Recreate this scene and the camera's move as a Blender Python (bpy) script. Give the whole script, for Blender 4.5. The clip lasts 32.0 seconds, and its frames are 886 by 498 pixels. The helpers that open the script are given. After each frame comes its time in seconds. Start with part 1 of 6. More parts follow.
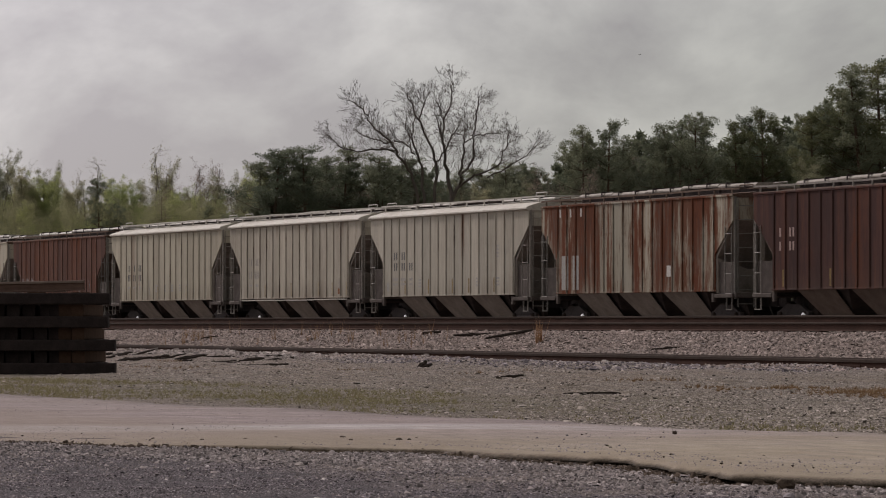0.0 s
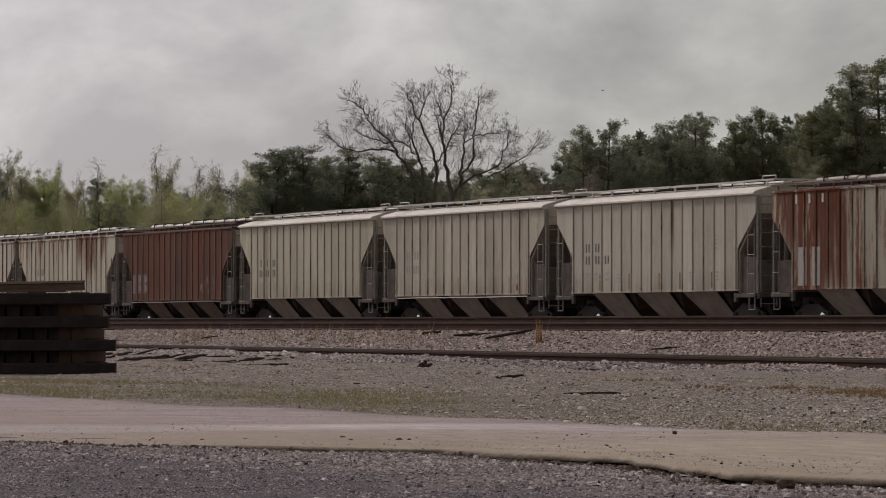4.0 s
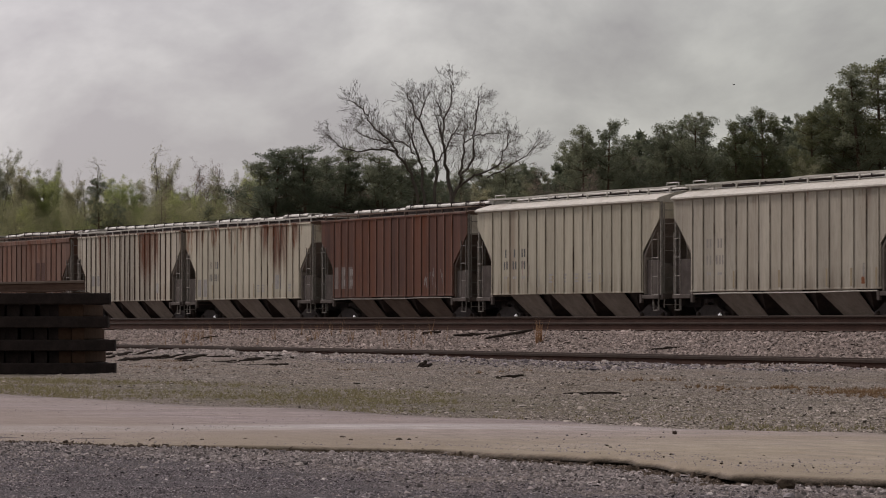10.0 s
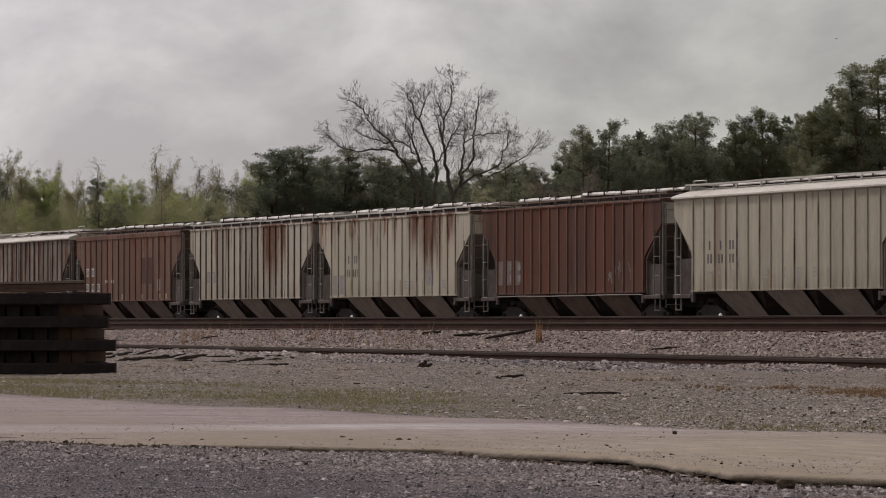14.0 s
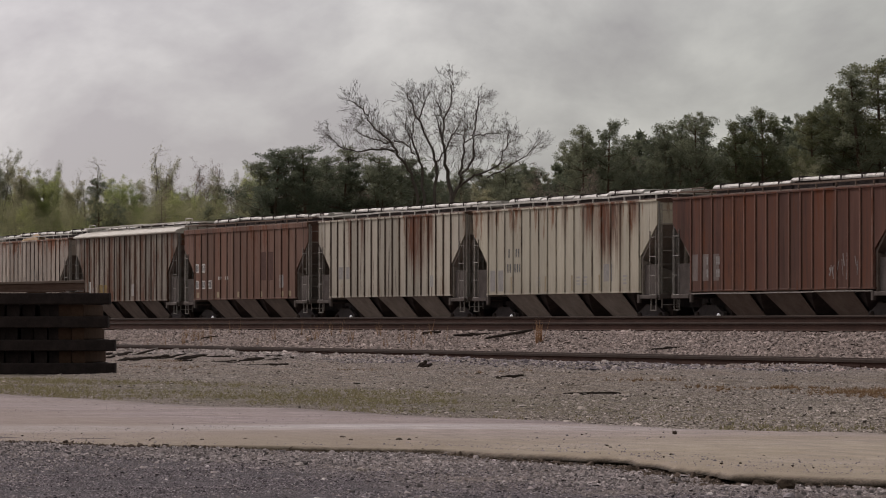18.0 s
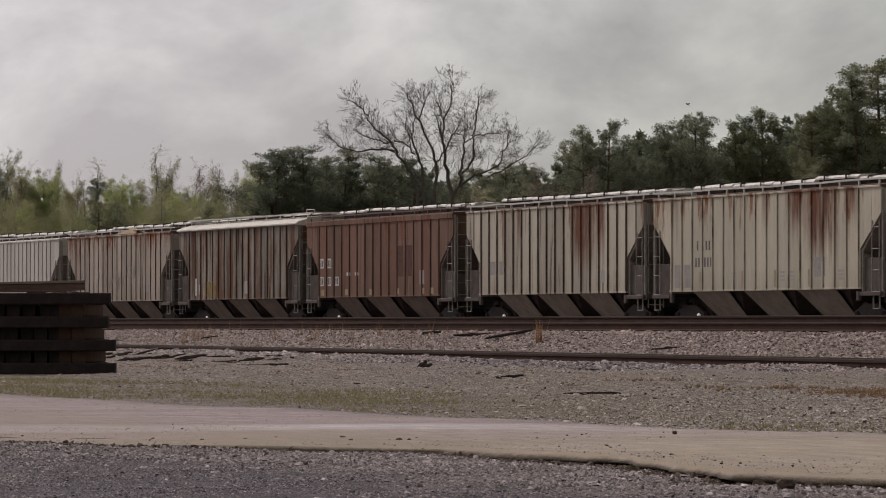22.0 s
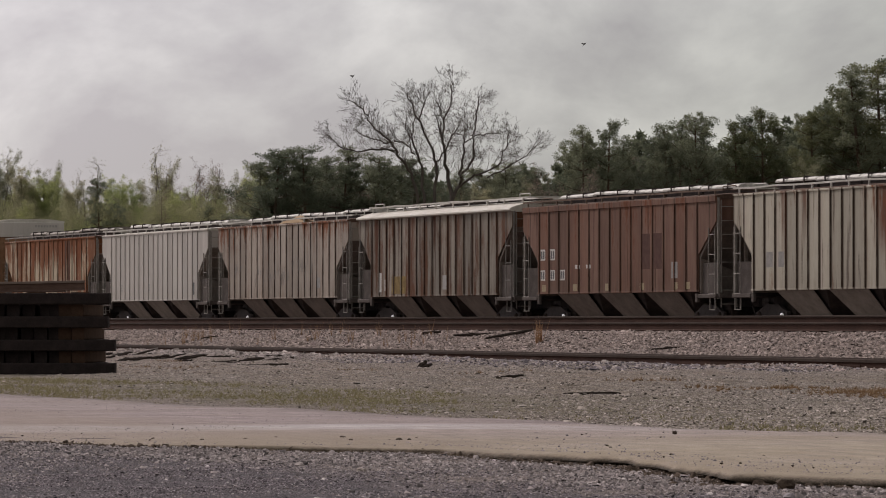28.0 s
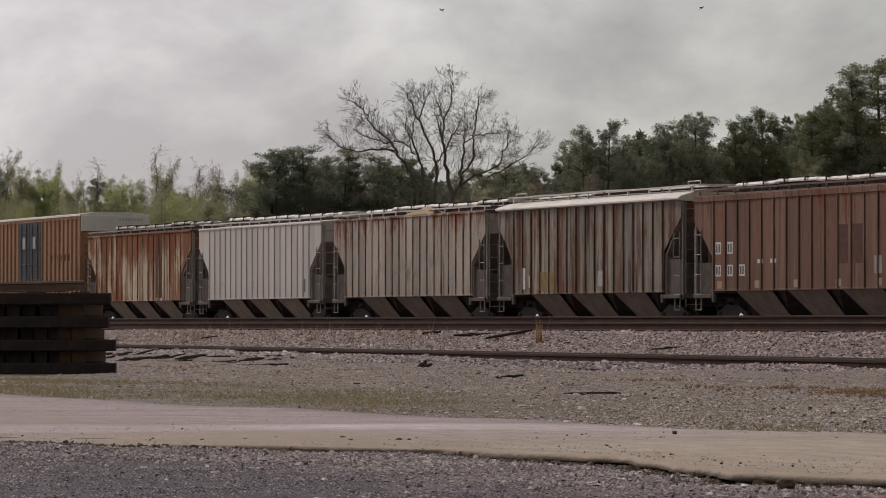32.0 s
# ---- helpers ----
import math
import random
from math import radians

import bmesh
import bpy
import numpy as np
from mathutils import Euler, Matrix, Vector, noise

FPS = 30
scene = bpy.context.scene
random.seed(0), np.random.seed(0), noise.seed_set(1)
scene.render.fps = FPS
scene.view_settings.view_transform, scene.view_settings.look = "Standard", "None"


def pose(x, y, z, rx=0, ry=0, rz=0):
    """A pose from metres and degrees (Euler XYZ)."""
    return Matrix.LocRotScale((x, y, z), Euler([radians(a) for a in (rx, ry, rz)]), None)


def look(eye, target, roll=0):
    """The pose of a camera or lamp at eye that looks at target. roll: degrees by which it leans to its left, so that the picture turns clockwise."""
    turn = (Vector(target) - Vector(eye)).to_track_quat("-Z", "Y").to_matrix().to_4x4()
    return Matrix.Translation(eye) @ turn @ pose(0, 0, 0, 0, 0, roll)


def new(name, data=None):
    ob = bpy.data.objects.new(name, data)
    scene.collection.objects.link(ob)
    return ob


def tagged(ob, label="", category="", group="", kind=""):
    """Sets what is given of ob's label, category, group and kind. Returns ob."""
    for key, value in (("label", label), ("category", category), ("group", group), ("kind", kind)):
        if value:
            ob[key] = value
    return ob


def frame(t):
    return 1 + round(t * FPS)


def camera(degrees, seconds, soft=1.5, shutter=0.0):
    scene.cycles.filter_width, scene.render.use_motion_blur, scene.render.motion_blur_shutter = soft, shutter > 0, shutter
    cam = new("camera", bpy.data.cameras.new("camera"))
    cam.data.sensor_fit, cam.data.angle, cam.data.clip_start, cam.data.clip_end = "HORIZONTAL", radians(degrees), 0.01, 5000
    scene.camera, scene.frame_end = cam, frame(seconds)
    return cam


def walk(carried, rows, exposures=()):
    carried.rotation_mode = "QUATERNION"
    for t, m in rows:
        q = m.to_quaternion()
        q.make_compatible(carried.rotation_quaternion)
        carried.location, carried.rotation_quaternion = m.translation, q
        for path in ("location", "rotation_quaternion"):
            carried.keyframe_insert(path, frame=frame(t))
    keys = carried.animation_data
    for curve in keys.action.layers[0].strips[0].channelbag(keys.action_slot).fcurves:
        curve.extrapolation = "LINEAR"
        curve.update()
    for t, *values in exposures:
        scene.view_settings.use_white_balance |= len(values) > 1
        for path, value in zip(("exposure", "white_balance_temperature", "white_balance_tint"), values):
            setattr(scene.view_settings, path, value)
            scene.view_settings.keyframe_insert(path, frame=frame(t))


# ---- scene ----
# ---- camera: a tripod beside the yard road, long lens, it stands still ----
cam = camera(10.42, 32.0, soft=1.0, shutter=0.4)
EYE = pose(0.0, 0.0, 0.2, 90.886, 0, 70.98)
walk(cam, [(0.0, EYE), (32.0, EYE)], [(0.0, -0.04, 6500, 19), (14.0, 0.03, 6500, 19), (22.0, 0.08, 6500, 19), (28.0, 0.15, 6500, 19), (32.0, 0.15, 6500, 19)])

# ---- world: broken overcast, and one veiled sun ----
SUN_AZ, SUN_EL = radians(-108.0), radians(40.0)      # azimuth from north (+y) towards east


def build_world():
    w = bpy.data.worlds.new("overcast_sky")
    scene.world = w
    w.use_nodes = True
    nt = w.node_tree
    nt.nodes.clear()
    N, L = nt.nodes.new, nt.links.new
    out, bg = N("ShaderNodeOutputWorld"), N("ShaderNodeBackground")
    sky = N("ShaderNodeTexSky")
    sky.sky_type, sky.sun_disc = "NISHITA", False
    sky.sun_elevation, sky.sun_rotation = SUN_EL, SUN_AZ
    co, mp = N("ShaderNodeTexCoord"), N("ShaderNodeMapping")
    mp.inputs["Scale"].default_value = (15, 15, 27)
    mp.inputs["Location"].default_value = (3.1, 1.7, 0.4)
    n1 = N("ShaderNodeTexNoise")
    n1.inputs["Scale"].default_value, n1.inputs["Detail"].default_value, n1.inputs["Roughness"].default_value = 1.0, 9, 0.55
    n1.inputs["Distortion"].default_value = 0.25
    ramp = N("ShaderNodeValToRGB")
    e = ramp.color_ramp.elements
    e[0].position, e[0].color = 0.40, (0.385, 0.385, 0.378, 1)
    e[1].position, e[1].color = 0.62, (0.62, 0.635, 0.59, 1)
    mid = ramp.color_ramp.elements.new(0.5)
    mid.color = (0.475, 0.485, 0.46, 1)
    mul = N("ShaderNodeMix")
    mul.data_type, mul.blend_type = "RGBA", "MULTIPLY"
    mul.inputs[0].default_value = 1.0
    mul.inputs[7].default_value = (0.1, 0.1, 0.1, 1)
    mix = N("ShaderNodeMix")
    mix.data_type = "RGBA"
    mix.inputs[0].default_value = 0.94
    L(co.outputs["Generated"], mp.inputs["Vector"])
    L(mp.outputs["Vector"], n1.inputs["Vector"])
    L(n1.outputs["Fac"], ramp.inputs["Fac"])
    L(sky.outputs["Color"], mul.inputs[6])
    L(mul.outputs[2], mix.inputs[6])
    L(ramp.outputs["Color"], mix.inputs[7])
    # the cloud is brighter round the veiled sun
    dot = N("ShaderNodeVectorMath")
    dot.operation = "DOT_PRODUCT"
    dot.inputs[1].default_value = (math.sin(SUN_AZ) * math.cos(SUN_EL), math.cos(SUN_AZ) * math.cos(SUN_EL), math.sin(SUN_EL))
    glow = N("ShaderNodeMapRange")
    glow.inputs["From Min"].default_value, glow.inputs["From Max"].default_value = 0.55, 0.75
    glow.inputs["To Min"].default_value, glow.inputs["To Max"].default_value = 0.68, 1.34
    L(co.outputs["Generated"], dot.inputs[0])
    L(dot.outputs["Value"], glow.inputs["Value"])
    # a heavier cloud bank low over the wood
    bank, heavy, both = N("ShaderNodeVectorMath"), N("ShaderNodeMapRange"), N("ShaderNodeMath")
    bank.operation, both.operation, heavy.interpolation_type = "DISTANCE", "MULTIPLY", "SMOOTHSTEP"
    bank.inputs[1].default_value = (-0.9362, 0.3492, 0.0405)
    heavy.inputs["From Min"].default_value, heavy.inputs["From Max"].default_value = 0.012, 0.055
    heavy.inputs["To Min"].default_value, heavy.inputs["To Max"].default_value = 0.88, 1.0
    L(co.outputs["Generated"], bank.inputs[0])
    # cooler towards the open west, a little greener over the wood's end
    tint, cast = N("ShaderNodeMapRange"), N("ShaderNodeMix")
    tint.inputs["From Min"].default_value, tint.inputs["From Max"].default_value = 0.60, 0.70
    cast.data_type = "RGBA"
    cast.inputs[6].default_value, cast.inputs[7].default_value = (0.985, 1.015, 0.97, 1), (1.01, 0.985, 1.035, 1)
    hue = N("ShaderNodeMix")
    hue.data_type, hue.blend_type = "RGBA", "MULTIPLY"
    hue.inputs[0].default_value = 1.0
    L(dot.outputs["Value"], tint.inputs["Value"])
    L(tint.outputs["Result"], cast.inputs[0])
    L(mix.outputs[2], hue.inputs[6])
    L(cast.outputs[2], hue.inputs[7])
    L(bank.outputs["Value"], heavy.inputs["Value"])
    L(heavy.outputs["Result"], both.inputs[0])
    L(glow.outputs["Result"], both.inputs[1])
    L(both.outputs["Value"], bg.inputs["Strength"])
    L(hue.outputs[2], bg.inputs["Color"])
    L(bg.outputs["Background"], out.inputs["Surface"])


build_world()
sun = new("sun", bpy.data.lights.new("sun", "SUN"))
sun.data.energy, sun.data.angle, sun.data.color = 1.95, radians(9), (1.0, 0.94, 0.85)
SUN_DIR = Vector((math.sin(SUN_AZ) * math.cos(SUN_EL), math.cos(SUN_AZ) * math.cos(SUN_EL), math.sin(SUN_EL)))
sun.matrix_world = look(SUN_DIR * 300, (0, 0, 0))


# ---- shaping helpers ----
class Shape:
    """Vertices and faces of one mesh, gathered piece by piece."""

    def __init__(self):
        self.v, self.f, self.smooth = [], [], False

    def add(self, v, f):
        n = len(self.v)
        self.v.extend(v)
        self.f.extend([tuple(i + n for i in q) for q in f])
        return self

    def box(self, x0, x1, y0, y1, z0, z1):
        return self.add([(x0, y0, z0), (x1, y0, z0), (x1, y1, z0), (x0, y1, z0), (x0, y0, z1), (x1, y0, z1), (x1, y1, z1), (x0, y1, z1)],
                        [(0, 3, 2, 1), (4, 5, 6, 7), (0, 1, 5, 4), (1, 2, 6, 5), (2, 3, 7, 6), (3, 0, 4, 7)])

    def cbox(self, x0, x1, y0, y1, z0, z1, c=0.01):
        """A box with chamfered long edges along its longest side."""
        d = (x1 - x0, y1 - y0, z1 - z0)
        a = d.index(max(d))
        lo, hi = (x0, y0, z0), (x1, y1, z1)
        b, k = (a + 1) % 3, (a + 2) % 3
        ring = [(lo[b] + c, lo[k]), (hi[b] - c, lo[k]), (hi[b], lo[k] + c), (hi[b], hi[k] - c), (hi[b] - c, hi[k]), (lo[b] + c, hi[k]), (lo[b], hi[k] - c), (lo[b], lo[k] + c)]
        vs = []
        for t in (lo[a], hi[a]):
            for p, q in ring:
                u = [0, 0, 0]
                u[a], u[b], u[k] = t, p, q
                vs.append(tuple(u))
        fs = [(i, (i + 1) % 8, 8 + (i + 1) % 8, 8 + i) for i in range(8)]
        return self.add(vs, fs + [tuple(range(7, -1, -1)), tuple(range(8, 16))])

    def prism(self, poly, axis, t0, t1):
        """A polygon of (p, q) pushed along axis 0, 1 or 2 from t0 to t1."""
        n, vs = len(poly), []
        for t in (t0, t1):
            for p, q in poly:
                vs.append((t, p, q) if axis == 0 else (p, t, q) if axis == 1 else (p, q, t))
        fs = [(i, (i + 1) % n, n + (i + 1) % n, n + i) for i in range(n)]
        return self.add(vs, fs + [tuple(range(n - 1, -1, -1)), tuple(range(n, 2 * n))])

    def tube(self, a, b, r0, r1=None, n=6, cap=True):
        r1 = r0 if r1 is None else r1
        a, b = Vector(a), Vector(b)
        d = (b - a).normalized()
        s = d.cross(Vector((0, 0, 1)) if abs(d.z) < 0.9 else Vector((1, 0, 0))).normalized()
        u = s.cross(d)
        vs = []
        for c, r in ((a, r0), (b, r1)):
            for i in range(n):
                w = 2 * math.pi * i / n
                vs.append(tuple(c + r * (math.cos(w) * s + math.sin(w) * u)))
        fs = [(i, n + i, n + (i + 1) % n, (i + 1) % n) for i in range(n)]
        return self.add(vs, fs + ([tuple(range(n)), tuple(range(2 * n - 1, n - 1, -1))] if cap else []))

    def chain(self, pts, radii, n=6):
        """One unbroken tube through points, with a radius at each."""
        base, k = len(self.v), len(pts)
        pts = [Vector(p) for p in pts]
        ref = (pts[-1] - pts[0]).normalized()
        side = ref.cross(Vector((0, 0, 1)) if abs(ref.z) < 0.8 else Vector((1, 0, 0))).normalized()
        for i, p in enumerate(pts):
            d = (pts[min(i + 1, k - 1)] - pts[max(i - 1, 0)]).normalized()
            s = (side - side.dot(d) * d).normalized()
            u = s.cross(d)
            for j in range(n):
                w = 2 * math.pi * j / n
                self.v.append(tuple(p + radii[i] * (math.cos(w) * s + math.sin(w) * u)))
        for i in range(k - 1):
            for j in range(n):
                a, b = base + i * n + j, base + i * n + (j + 1) % n
                self.f.append((a, a + n, b + n, b))
        if n > 4:
            self.f += [tuple(base + j for j in range(n)), tuple(base + (k - 1) * n + j for j in range(n - 1, -1, -1))]
        return self

    def frustum(self, x0, x1, y0, y1, z1, X0, X1, Y0, Y1, z0):
        """Top rectangle x0..y1 at z1, bottom rectangle X0..Y1 at z0."""
        return self.add([(X0, Y0, z0), (X1, Y0, z0), (X1, Y1, z0), (X0, Y1, z0), (x0, y0, z1), (x1, y0, z1), (x1, y1, z1), (x0, y1, z1)],
                        [(0, 3, 2, 1), (4, 5, 6, 7), (0, 1, 5, 4), (1, 2, 6, 5), (2, 3, 7, 6), (3, 0, 4, 7)])

    def mesh(self, name, material):
        me = bpy.data.meshes.new(name)
        me.from_pydata([tuple(p) for p in self.v], [], self.f)
        if self.smooth:
            me.polygons.foreach_set("use_smooth", [True] * len(me.polygons))
        me.update()
        bm = bmesh.new()
        bm.from_mesh(me)
        bmesh.ops.recalc_face_normals(bm, faces=bm.faces)
        bm.to_mesh(me)
        bm.free()
        me.materials.append(material)
        return me


MESHES = {}


def part(name, shape, material, parent, label="", key=None, at=None):
    """Links a shape as ONE mesh object under a thing or a part; shapes with the same key share their mesh."""
    if isinstance(shape, bpy.types.Mesh):
        me = shape
    elif key is not None:
        k = (key, material.name)
        if k not in MESHES:
            MESHES[k] = (shape() if callable(shape) else shape).mesh(name, material)
        me = MESHES[k]
    else:
        me = shape.mesh(name, material)
    ob = new(name, me)
    ob.parent = parent
    if at is not None:
        ob.matrix_basis = at
    return tagged(ob, label)


def quick(name, v, f, material, smooth=False):
    """A mesh from arrays: v (n, 3), f (m, 3 or 4)."""
    me = bpy.data.meshes.new(name)
    v, f = np.asarray(v, dtype=np.float32), np.asarray(f, dtype=np.int32)
    k = f.shape[1]
    me.vertices.add(len(v))
    me.vertices.foreach_set("co", v.ravel())
    me.loops.add(f.size)
    me.loops.foreach_set("vertex_index", f.ravel())
    me.polygons.add(len(f))
    me.polygons.foreach_set("loop_start", np.arange(0, f.size, k, dtype=np.int32))
    me.polygons.foreach_set("loop_total", np.full(len(f), k, dtype=np.int32))
    if smooth:
        me.polygons.foreach_set("use_smooth", np.ones(len(f), dtype=bool))
    me.update(calc_edges=True)
    me.materials.append(material)
    return me


# ---- materials ----
class Nodes:
    """A node material under construction."""

    def __init__(self, name):
        self.m = bpy.data.materials.new(name)
        self.m.use_nodes = True
        self.t = self.m.node_tree
        self.b = self.t.nodes["Principled BSDF"]
        self.b.inputs["Specular IOR Level"].default_value = 0.3
        self.co = self.t.nodes.new("ShaderNodeTexCoord").outputs["Object"]

    def put(self, socket, value):
        if isinstance(value, bpy.types.NodeSocket):
            self.t.links.new(value, socket)
        elif isinstance(value, tuple) and len(value) == 3 and socket.type == "RGBA":
            socket.default_value = (*value, 1)
        else:
            socket.default_value = value

    def noise(self, scale, detail=4, rough=0.55, stretch=(1, 1, 1), shift=(0, 0, 0)):
        mp = self.t.nodes.new("ShaderNodeMapping")
        mp.inputs["Scale"].default_value, mp.inputs["Location"].default_value = stretch, shift
        n = self.t.nodes.new("ShaderNodeTexNoise")
        n.inputs["Scale"].default_value, n.inputs["Detail"].default_value, n.inputs["Roughness"].default_value = scale, detail, rough
        self.t.links.new(self.co, mp.inputs["Vector"])
        self.t.links.new(mp.outputs["Vector"], n.inputs["Vector"])
        return n.outputs["Fac"]

    def ramp(self, value, a, b, va=0.0, vb=1.0):
        n = self.t.nodes.new("ShaderNodeMapRange")
        n.inputs["From Min"].default_value, n.inputs["From Max"].default_value = a, b
        n.inputs["To Min"].default_value, n.inputs["To Max"].default_value = va, vb
        self.put(n.inputs["Value"], value)
        return n.outputs["Result"]

    def math(self, op, a, b=0.0):
        n = self.t.nodes.new("ShaderNodeMath")
        n.operation = op
        self.put(n.inputs[0], a)
        self.put(n.inputs[1], b)
        return n.outputs[0]

    def mix(self, fac, a, b, blend="MIX"):
        n = self.t.nodes.new("ShaderNodeMix")
        n.data_type, n.blend_type = "RGBA", blend
        self.put(n.inputs[0], fac)
        self.put(n.inputs[6], a)
        self.put(n.inputs[7], b)
        return n.outputs[2]

    def axis(self, i):
        n = self.t.nodes.new("ShaderNodeSeparateXYZ")
        self.t.links.new(self.co, n.inputs[0])
        return n.outputs[i]

    def random(self, island=False):
        if island:
            return self.t.nodes.new("ShaderNodeNewGeometry").outputs["Random Per Island"]
        return self.t.nodes.new("ShaderNodeObjectInfo").outputs["Random"]

    def bump(self, height, strength, distance):
        n = self.t.nodes.new("ShaderNodeBump")
        n.inputs["Strength"].default_value, n.inputs["Distance"].default_value = strength, distance
        self.put(n.inputs["Height"], height)
        self.t.links.new(n.outputs["Normal"], self.b.inputs["Normal"])

    def done(self, color, rough=0.8, metal=0.0):
        self.put(self.b.inputs["Base Color"], color)
        self.put(self.b.inputs["Roughness"], rough)
        self.put(self.b.inputs["Metallic"], metal)
        return self.m


def plain(name, a, b, scale=6.0, rough=0.8, metal=0.0, bump=0.0, island=0.0, stretch=(1, 1, 1)):
    """Two tones mixed by noise at two scales."""
    n = Nodes(name)
    f = n.math("ADD", n.math("MULTIPLY", n.noise(scale, 5, 0.6, stretch), 0.6), n.math("MULTIPLY", n.noise(scale * 7, 3, 0.6, stretch), 0.4))
    c = n.mix(n.ramp(f, 0.35, 0.65), a, b)
    if island:
        c = n.mix(1.0, c, n.mix(n.random(True), (1 - island,) * 3, (1 + island,) * 3), "MULTIPLY")
    if bump:
        n.bump(f, 0.6, bump)
    if rough >= 0.8:
        n.b.inputs["Specular IOR Level"].default_value = 0.1
    return n.done(c, rough, metal)


RUST, RUST_DARK, RUST_BRIGHT = (0.165, 0.053, 0.025), (0.062, 0.028, 0.021), (0.275, 0.092, 0.033)


def car_paint(name, base, base2, rust=0.5, dark=0.3, top=0.3, seed=0.0, tone=RUST, grime_shade=0.35, weld=None, weld_amount=0.3, runs_at=(), panel_rust=0.0):
    """Weathered paint: faded tone, rust patches, dark run-down streaks, more rust towards the top edge (4.03 m).
    weld: (spacing, start) of the side posts; dirt and post shadow painted beside them."""
    n = Nodes(name)
    s = (seed * 7.3, seed * 3.1, seed)
    big = n.noise(0.55, 4, 0.6, (1, 1, 0.5), s)
    runs = n.noise(3.0, 5, 0.62, (1, 1, 0.10), s)
    fine = n.noise(11.0, 4, 0.7, (1, 1, 0.22), s)
    speck = n.noise(40.0, 3, 0.6, (1, 1, 1), s)
    z = n.axis(2)
    high = n.ramp(z, 2.6, 4.03)
    low = n.ramp(z, 1.9, 0.9)
    c = n.mix(n.ramp(n.math("ADD", n.math("MULTIPLY", big, 0.45), n.math("MULTIPLY", runs, 0.55)), 0.40, 0.62), base, base2)
    c = n.mix(n.math("MULTIPLY", n.ramp(fine, 0.45, 0.8), grime_shade), c, (0.16, 0.13, 0.11))
    c = n.mix(n.math("MULTIPLY", low, n.ramp(runs, 0.35, 0.68, 0.1, min(1.0, grime_shade * 2.0))), c, (0.15, 0.112, 0.085))
    r = n.math("ADD", n.math("MULTIPLY", runs, 0.5), n.math("MULTIPLY", big, 0.5))
    r = n.math("ADD", r, n.math("MULTIPLY", high, 0.16 * top))
    r = n.math("ADD", r, n.math("MULTIPLY", n.math("SUBTRACT", fine, 0.5), 0.25))
    edge = 0.70 - 0.26 * rust
    rf = n.ramp(r, edge, edge + 0.09)
    rc = n.mix(n.ramp(fine, 0.35, 0.7), tone, RUST_BRIGHT if tone is RUST else RUST)
    rc = n.mix(n.ramp(speck, 0.4, 0.7, 0.0, 0.5), rc, RUST_DARK)
    c = n.mix(n.math("MULTIPLY", rf, 0.9), c, rc)
    d = n.noise(5.0, 4, 0.6, (1, 1, 0.06), (seed * 2.0 + 5, 1, seed))
    de = 0.74 - 0.2 * dark
    c = n.mix(n.math("MULTIPLY", n.ramp(d, de, de + 0.08), 0.75), c, RUST_DARK)
    if weld:
        g = n.math("FRACT", n.math("DIVIDE", n.math("SUBTRACT", n.axis(0), weld[1]), weld[0]))
        near = n.math("MULTIPLY", n.ramp(g, 0.03, 0.05), n.ramp(g, 0.09 + 0.20 * max(weld_amount, 0) ** 1.5, 0.055 + 0.10 * max(weld_amount, 0) ** 1.5))
        cell = n.t.nodes.new("ShaderNodeTexWhiteNoise")
        cell.noise_dimensions = "1D"
        n.put(cell.inputs["W"], n.math("ADD", n.math("FLOOR", n.math("DIVIDE", n.math("SUBTRACT", n.axis(0), weld[1]), weld[0])), seed * 17.0))
        tone_f = n.ramp(cell.outputs["Value"], 0, 1, 0.90 - 0.30 * max(weld_amount, 0), 1.10)
        c = n.mix(1.0, c, tone_f, "MULTIPLY")
        if panel_rust:
            pr = n.math("ADD", n.math("MULTIPLY", n.math("FRACT", n.math("MULTIPLY", cell.outputs["Value"], 7.0)), 0.55), n.math("MULTIPLY", fine, 0.6))
            pr = n.math("ADD", pr, n.math("MULTIPLY", n.math("SUBTRACT", runs, 0.5), 1.2))
            c = n.mix(n.ramp(pr, 0.58, 0.86, 0.0, panel_rust), c, rc)
        ws = n.noise(1.6, 5, 0.65, (1, 1, 0.35), (seed, 4, seed * 2))
        c = n.mix(n.math("MULTIPLY", near, n.ramp(ws, 0.62 - 0.5 * weld_amount, 0.72 - 0.3 * weld_amount, 0.15, 0.95)), c, (0.060, 0.036, 0.026))
    for xc, half, low_z, strength in runs_at:
        off = n.math("ABSOLUTE", n.math("ADD", n.math("SUBTRACT", n.axis(0), xc), n.math("MULTIPLY", n.math("SUBTRACT", fine, 0.5), 1.1 * half)))
        f = n.math("MULTIPLY", n.ramp(off, half * 1.25, half * 0.5), n.ramp(n.math("ADD", z, n.math("MULTIPLY", n.math("SUBTRACT", d, 0.5), 3.2)), low_z, low_z + 1.1))
        f = n.math("MULTIPLY", f, n.ramp(runs, 0.30, 0.46, 0.5, strength))
        c = n.mix(f, c, n.mix(n.ramp(fine, 0.30, 0.66, 0.0, 0.8), RUST_DARK, n.mix(0.3, tone, RUST_BRIGHT)))
    n.bump(speck, 0.15, 0.004)
    n.b.inputs["Specular IOR Level"].default_value = 0.08
    return n.done(c, n.ramp(rf, 0, 1, 0.7, 0.92))


